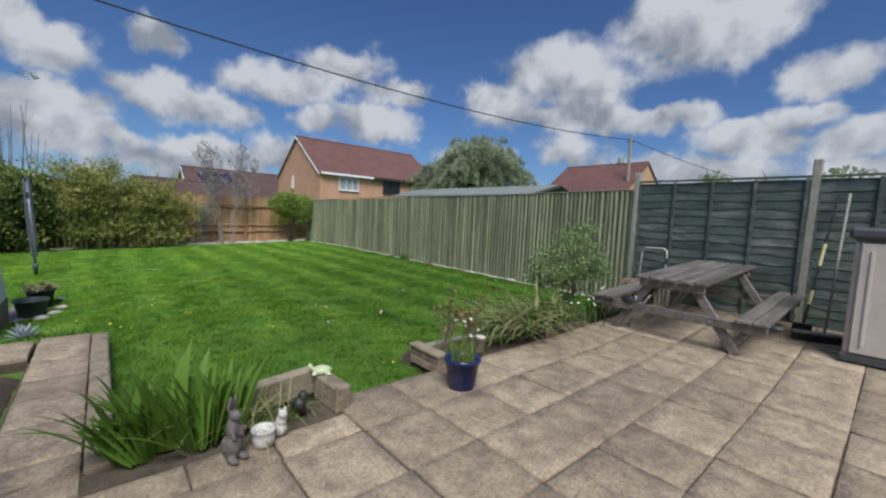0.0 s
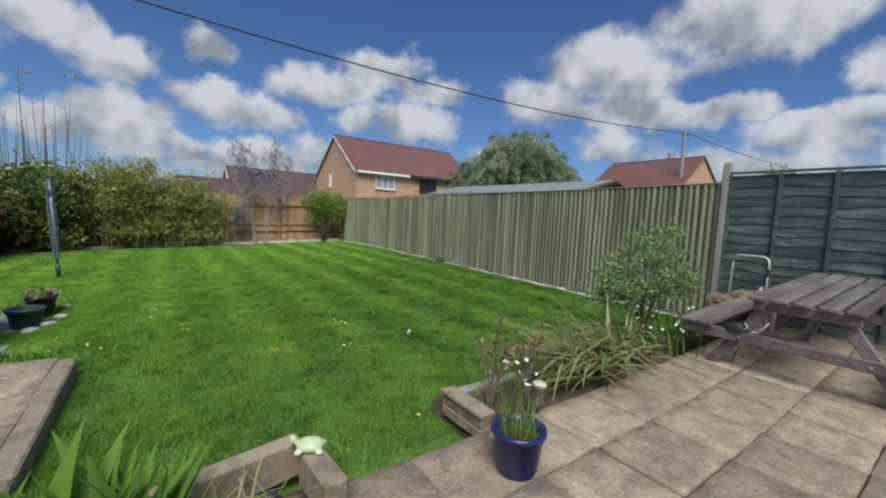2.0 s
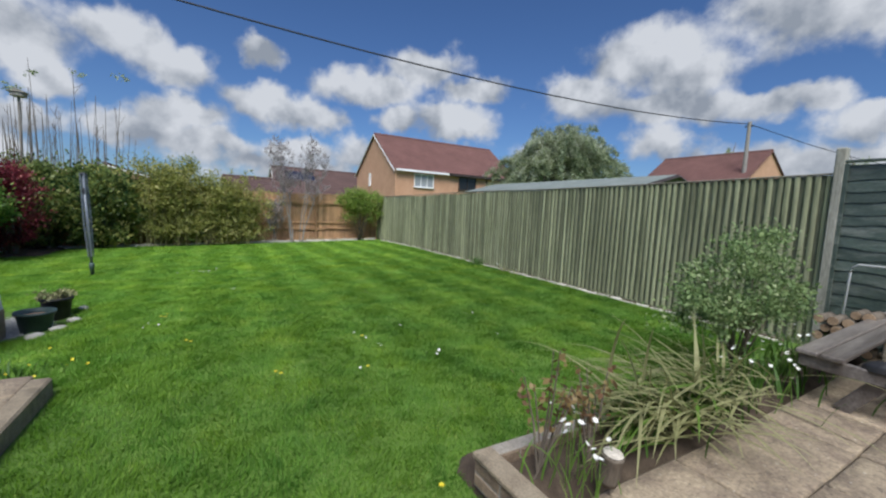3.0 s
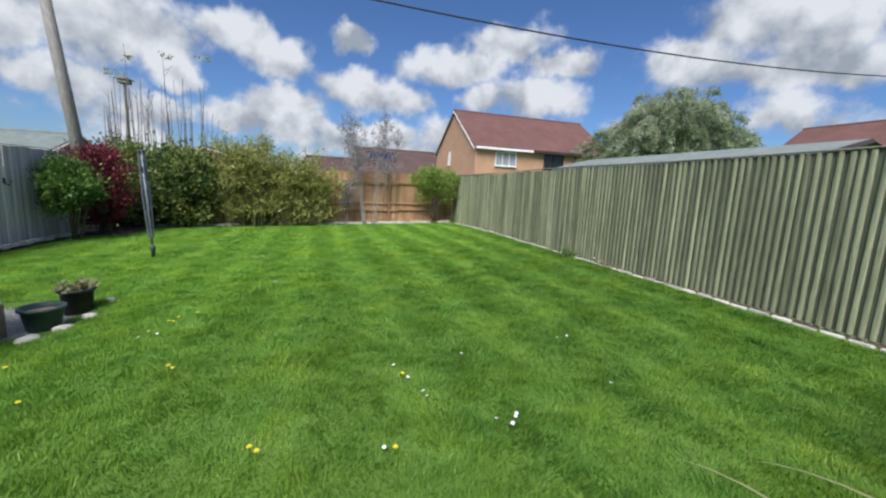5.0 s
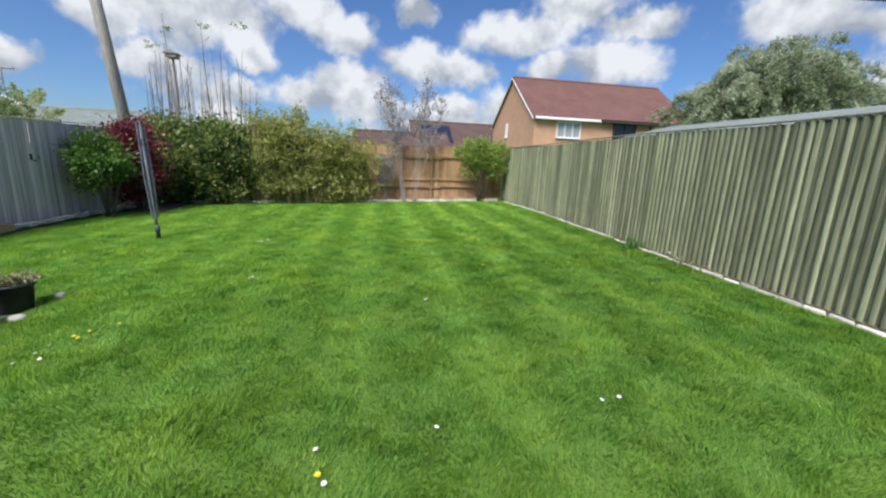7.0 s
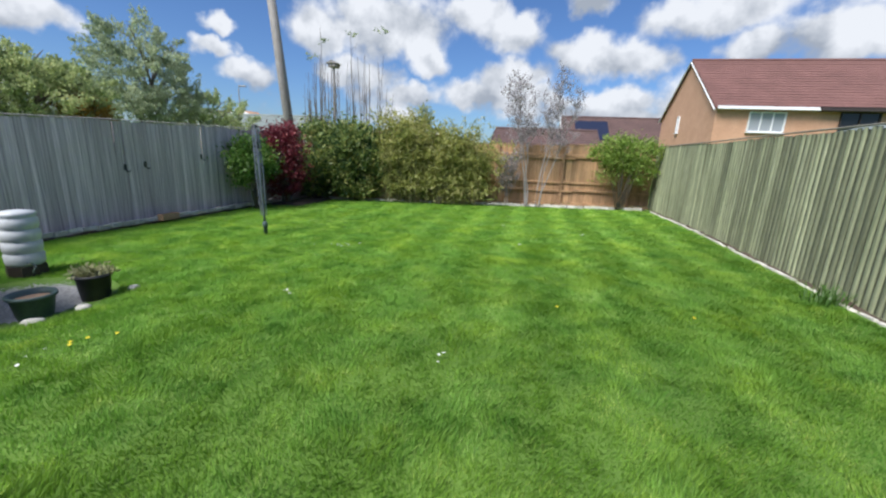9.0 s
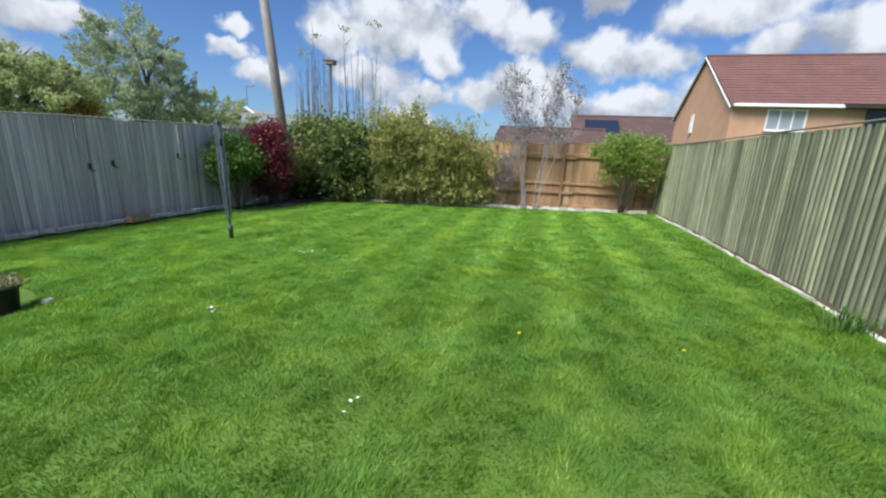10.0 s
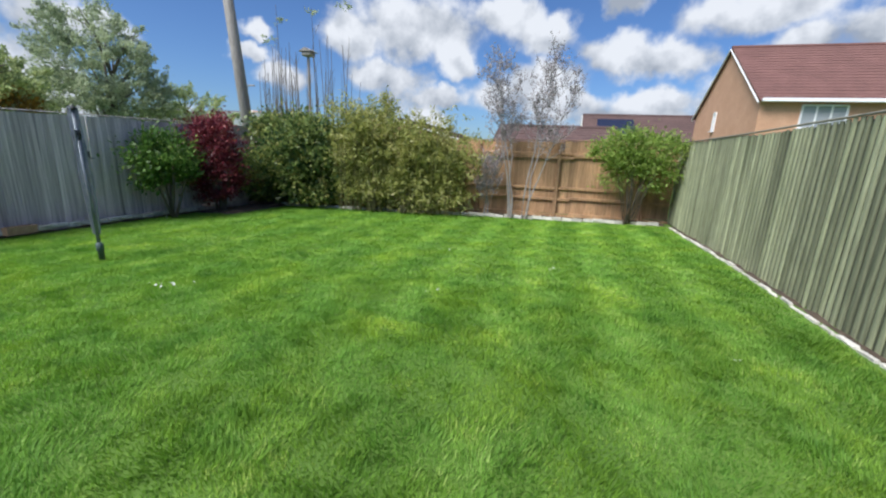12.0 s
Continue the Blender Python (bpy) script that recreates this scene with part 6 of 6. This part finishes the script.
flowering("snowdrops", "few small white flowers by the block wall", 0.5, 2.84, 0.1, 2, 10, 0.22, 0.1, L_STRAP, 160, leaf_len=0.18)

# ---- gravel corner with pots and water butt ----
gz = ground_z(-0.8, 8.0)
bm = bmesh.new()
ring = []
for i in range(40):
    ang = 2 * math.pi * i / 40
    ring.append(bm.verts.new(G(-1.3 + 0.88 * math.cos(ang) * (1 + 0.06 * math.sin(5 * ang)), 8.0 + 0.88 * math.sin(ang) * (1 + 0.05 * math.cos(4 * ang)), gz + 0.012)))
bm.faces.new(ring)
M_GRAVEL = mat("pale_gravel", (0.24, 0.235, 0.22), (0.46, 0.45, 0.43), 0.95, 45, fine=160, bump=0.7, grain=0.5)
thing("gravel", bm, M_GRAVEL, Matrix(), label="patch of pale grey gravel beside the lawn", category="gravel", kind="structure")
n = 5200
ang, rad = RNG.uniform(0, 6.283, n), np.sqrt(RNG.uniform(0, 1, n))
pa, pb = -1.3 + 0.9 * np.cos(ang) * rad, 8.0 + 0.9 * np.sin(ang) * rad
cx, cy = UX * pa - UY * pb, UY * pa + UX * pb
base = np.array([(1, 0, 0), (0, 1, 0), (-1, 0, 0), (0, -1, 0), (0, 0, 0.75)], dtype=np.float32)
tri = ((0, 1, 4), (1, 2, 4), (2, 3, 4), (3, 0, 4))
sz = RNG.uniform(0.008, 0.022, n)
vv = np.empty((n, 4, 3, 3), dtype=np.float32)
tw = RNG.uniform(0, 6.28, n)
for f, t3 in enumerate(tri):
    for k, idx in enumerate(t3):
        bx, by, bz = base[idx]
        vv[:, f, k, 0] = cx + sz * (bx * np.cos(tw) - by * np.sin(tw) * 0.7)
        vv[:, f, k, 1] = cy + sz * (bx * np.sin(tw) + by * np.cos(tw) * 0.7)
        vv[:, f, k, 2] = gz + 0.012 + sz * bz
M_CHIP = mat("stone_chip", (0.30, 0.29, 0.27), (0.58, 0.56, 0.53), 0.9, 30, fine=90, bump=0.2, grain=0.3)
tagged(new("gravel_chips", raw_mesh("gravel_chips", vv.reshape(-1, 3), 3, M_CHIP)), "loose pale grey stone chips", "gravel", kind="stuff")
pot("plant_pot", "black plastic pot with a dry plant", -0.71, 8.36, gz, 0.12, 0.155, 0.31, M_BLACK)
shrub("dry_plant", "withered tan plant in the black pot", -0.71, 8.36, gz + 0.255, (0, 0, 0.08), (0.17, 0.17, 0.06), 420, 22, 0.03, 0.05, L_STRAW, seed=170, stems=4, trunk_r=0.005, category="plant")
M_DKGREEN = mat("dark_green_plastic", (0.045, 0.08, 0.075), (0.075, 0.115, 0.105), 0.5, 7, bump=0.1)
M_TERRA = mat("dry_compost", (0.36, 0.22, 0.13), (0.48, 0.31, 0.20), 0.95, 16, fine=90, bump=0.6)
pot("plant_pot", "dark green plastic tub of dry pale compost", -0.76, 7.83, gz, 0.125, 0.17, 0.26, M_DKGREEN, M_TERRA)
for k, (aa, bb, s) in enumerate(((-0.47, 8.05, 0.08), (-0.52, 7.65, 0.09), (-0.62, 7.32, 0.11), (-0.5, 8.62, 0.07))):
    bm = blob([((0, 0, 0.02), (s, s * 0.75, 0.035))])
    for v in bm.verts:
        v.co += Vector((1, 1, 0.5)) * 0.02 * noise.noise(v.co * 22 + Vector((k * 7, 0, 0)))
    thing("edging_rock", bm, M_PEBBLE, at(aa, bb, ground_z(aa, bb), k * 40), True, label="flat pale rock edging the gravel", category="rock", group="rocks round the gravel")

M_BUTT = mat("pale_grey_plastic", (0.44, 0.46, 0.48), (0.56, 0.58, 0.60), 0.45, 6, bump=0.06, grain=0.1)
butt = empty("water_butt", at(-2.2, 8.68, ground_z(-2.2, 8.68)) @ Matrix.Scale(0.66, 4), label="pale grey ribbed water butt on a dark stand", category="water butt")
prof = [(0.24, 0.0), (0.27, 0.03)]
for k in range(4):
    z = 0.06 + 0.22 * k
    prof += [(0.28, z), (0.285, z + 0.15), (0.262, z + 0.17), (0.262, z + 0.2)]
prof += [(0.28, 0.95), (0.27, 1.0), (0.1, 1.03), (0.0, 1.03)]
part("barrel", lathe(prof, 32), M_BUTT, butt, m=Matrix.Translation((0, 0, 0.2)), smooth=True)
part("stand", lathe([(0.3, 0.0), (0.29, 0.2), (0.0, 0.2)], 8), M_DARK, butt, "dark stand")
part("hose", tube([(0.27 + 0.09 * math.cos(t), -0.1 + 0.03 * math.sin(3 * t), 0.18 + 0.1 * math.sin(t)) for t in np.linspace(0, 6.2, 20)], 0.016, 6), M_DKGREEN, butt, "dark green coiled hose")

L_FROST = leaf_mat("silver_spike", (0.30, 0.36, 0.40), (0.55, 0.60, 0.64), None, 0.15, 0.6, 2.0, 0.2)
SPIKE = [strap_mesh("leaf", 0.17 + 0.02 * k, 0.03, 0.5 + 0.1 * k, L_FROST, 180 + k, 0.2, 5) for k in range(3)]
q = random.Random(181)
agave = empty("silver_plant", at(-0.66, 6.12, ground_z(-0.66, 6.1)), label="spiky silvery blue plant by the gravel", category="plant")
for i in range(34):
    part("leaf", q.choice(SPIKE), None, agave, m=Matrix.Rotation(i * 2.4, 4, "Z") @ Matrix.Translation((0.015, 0, 0)) @ Matrix.Rotation(0.15 + 1.1 * (i / 34), 4, "Y"))
flowering("celandine", "low yellow flowered weeds at the path's end", -0.3, 5.75, ground_z(-0.3, 5.8), 6, 40, 0.12, 0.3, L_GREEN, 182, leaf_len=0.13, flower=flower_mesh("flower", 0.017, 8, M_YELLOW))
flowering("weeds", "low green weeds in the bed beside the path", -1.2, 3.7, 0.05, 0, 90, 0.1, 0.7, L_GREEN, 183, leaf_len=0.16, category="weeds")

# ---- rotary airer ----
dz = ground_z(-1.05, 11.75)
air = empty("rotary_airer", at(-1.05, 11.75, dz, 0, 0, -2.5), label="folded grey metal rotary washing line in the lawn", category="rotary airer")
part("socket", lathe([(0.035, 0), (0.035, 0.14), (0.045, 0.15), (0.045, 0.24), (0.026, 0.26)], 12), M_DKGREEN, air, "dark green ground socket", smooth=True)
part("pole", tube([(0, 0, 0.1), (0, 0, 2.0)], 0.022, 10), M_AIRER, air, smooth=True)
part("sleeve", lathe([(0.034, 0), (0.04, 0.05), (0.034, 0.12)], 12), M_BLACK, air, "black plastic sleeve", m=Matrix.Translation((0, 0, 1.62)))
for k in range(4):
    t = math.pi / 2 * k + 0.5
    c, s = math.cos(t), math.sin(t)
    part("arm", tube([(0.04 * c, 0.04 * s, 0.38), (0.062 * c, 0.062 * s, 1.1), (0.05 * c, 0.05 * s, 2.02)], 0.011, 6), M_AIRER, air)
for k in range(4):
    t = math.pi / 2 * k + 0.5
    part("strut", tube([(0.03 * math.cos(t), 0.03 * math.sin(t), 1.66), (0.066 * math.cos(t), 0.066 * math.sin(t), 1.15)], 0.007, 6), M_AIRER, air)
part("cap", lathe([(0.05, 0), (0.055, 0.02), (0.03, 0.05), (0.0, 0.055)], 12), M_BLACK, air, "black plastic cap", m=Matrix.Translation((0, 0, 1.99)))
q = random.Random(190)
bm = bmesh.new()
for i in range(10):
    t = q.uniform(0, 6.28)
    r = q.uniform(0.04, 0.085)
    tube([(0.04 * math.cos(t), 0.04 * math.sin(t), 1.95), (r * math.cos(t + 0.4), r * math.sin(t + 0.4), q.uniform(1.0, 1.4)), (0.05 * math.cos(t + 0.8), 0.05 * math.sin(t + 0.8), 0.5)], 0.0022, 4, bm)
tagged(part("line", bm, M_AIRER, air, "slack blue-grey washing line"), kind="stuff")

# ---- small things along the fences ----
trough = thing("plant_trough", box(0.42, 0.15, 0.012, 0, 0, 0.006), M_TERRA, at(-3.98, 12.4, ground_z(-4, 12.4) + 0.075, 90), label="small terracotta trough standing on the fence edging", category="trough")
for k in (-1, 1):
    part("side", prism([(-0.2, 0.012), (0.2, 0.012), (0.215, 0.13), (-0.215, 0.13)], 0.016), M_TERRA, trough, m=Matrix.Translation((0, k * 0.068 - 0.008, 0)))
    part("end", box(0.016, 0.12, 0.118, k * 0.2, 0, 0.071, 0.003), M_TERRA, trough)
part("soil", box(0.37, 0.115, 0.05, 0, 0, 0.08), M_SOIL, trough)

stake = empty("solar_light", at(-3.85, 15.0, ground_z(-3.85, 15.0)), label="thin stake light with a white top", category="garden light")
part("stake", tube([(0, 0, 0), (0, 0, 0.5)], 0.01, 6), M_GREY_METAL, stake)
part("lamp_head", lathe([(0.01, 0.48), (0.035, 0.5), (0.035, 0.56), (0.0, 0.58)], 12), M_WHITE, stake)
for k, (bb, zz) in enumerate(((11.9, 1.05), (12.35, 1.1), (13.9, 1.25))):
    hk = empty("fence_hook", at(LEFT + 0.025, bb, zz - 0.2, 90), label="small dark iron hook on the grey fence", category="hook")
    part("hook", tube([(0, 0, 0.12), (0, -0.02, 0.06), (0.02, -0.06, 0.03), (0.05, -0.06, 0.05)], 0.012, 6), M_BLACK, hk)
    part("plate", box(0.06, 0.012, 0.12, 0, 0, 0.12, 0.004), M_BLACK, hk)
flowering("weeds", "dark green weed clump at the side fence's foot", 7.32, 10.3, 0.0, 0, 70, 0.1, 0.22, L_GREEN, 200, leaf_len=0.28, category="weeds")
flowering("white_flowers", "few pale flowers at the side fence's foot", 7.33, 9.2, 0.0, 7, 25, 0.24, 0.2, L_STRAW, 201, leaf_len=0.2)
flowering("white_flowers", "small pale flowers and stems by the fence", 7.36, 8.75, 0.0, 4, 16, 0.2, 0.15, L_STRAW, 202, leaf_len=0.16)

# dandelions and daisies in the lawn
DANDY = flower_mesh("flower", 0.017, 14, M_YELLOW, 0.3)
root = empty("dandelion", at(1.59, 4.97, ground_z(1.59, 4.97)), label="yellow dandelion flower in the lawn", category="dandelion", group="dandelions in the lawn")
part("stem", tube([(0, 0, 0), (0, 0, 0.055)], 0.003, 4), L_STRAP, root)
part("flower", DANDY, None, root, m=Matrix.Translation((0, 0, 0.055)))
part("flower", DANDY, None, root, m=Matrix.Translation((0, 0, 0.062)) @ Matrix.Rotation(0.2, 4, "Z") @ Matrix.Scale(0.7, 4))
for aa, bb in ((1.55, 5.0), (2.31, 4.81), (0.57, 7.22), (0.58, 7.34), (0.52, 7.26), (0.72, 7.46), (0.88, 6.11), (0.84, 6.15), (5.53, 9.2), (4.23, 9.1), (2.53, 5.64), (2.15, 3.15), (-0.25, 6.4), (0.15, 5.8)):
    copy_thing(root, at(aa, bb, ground_z(aa, bb) + random.uniform(0, 0.012), random.uniform(0, 360)))
DAISY = flower_mesh("flower", 0.014, 9, M_PETAL, 0.15)
root = empty("daisy", at(3.06, 4.86, ground_z(3.06, 4.86)), label="small white daisy in the lawn", category="daisy", group="daisies in the lawn")
part("stem", tube([(0, 0, 0), (0, 0, 0.05)], 0.002, 4), L_STRAP, root)
part("flower", DAISY, None, root, m=Matrix.Translation((0, 0, 0.052)) @ Matrix.Rotation(0.3, 4, "X"))
q = random.Random(210)
spots = [(3.06, 4.86, 5), (2.53, 5.65, 2), (0.85, 11.13, 4), (1.4, 8.8, 4), (0.49, 11.03, 2), (4.23, 6.05, 2), (2.99, 5.9, 1), (0.41, 7.05, 4), (2.36, 4.91, 1), (0.97, 11.15, 4), (5.53, 9.16, 1), (3.3, 7.9, 3), (3.74, 11.95, 2), (6.37, 11.26, 2), (4.0, 5.09, 1), (2.62, 5.38, 2), (3.4, 14.0, 3), (5.0, 13.2, 2)]
for aa, bb, k in spots:
    for i in range(k):
        x, y = aa + q.gauss(0, 0.07), bb + q.gauss(0, 0.07)
        copy_thing(root, at(x, y, ground_z(x, y) + q.uniform(-0.01, 0.012), q.uniform(0, 360)))
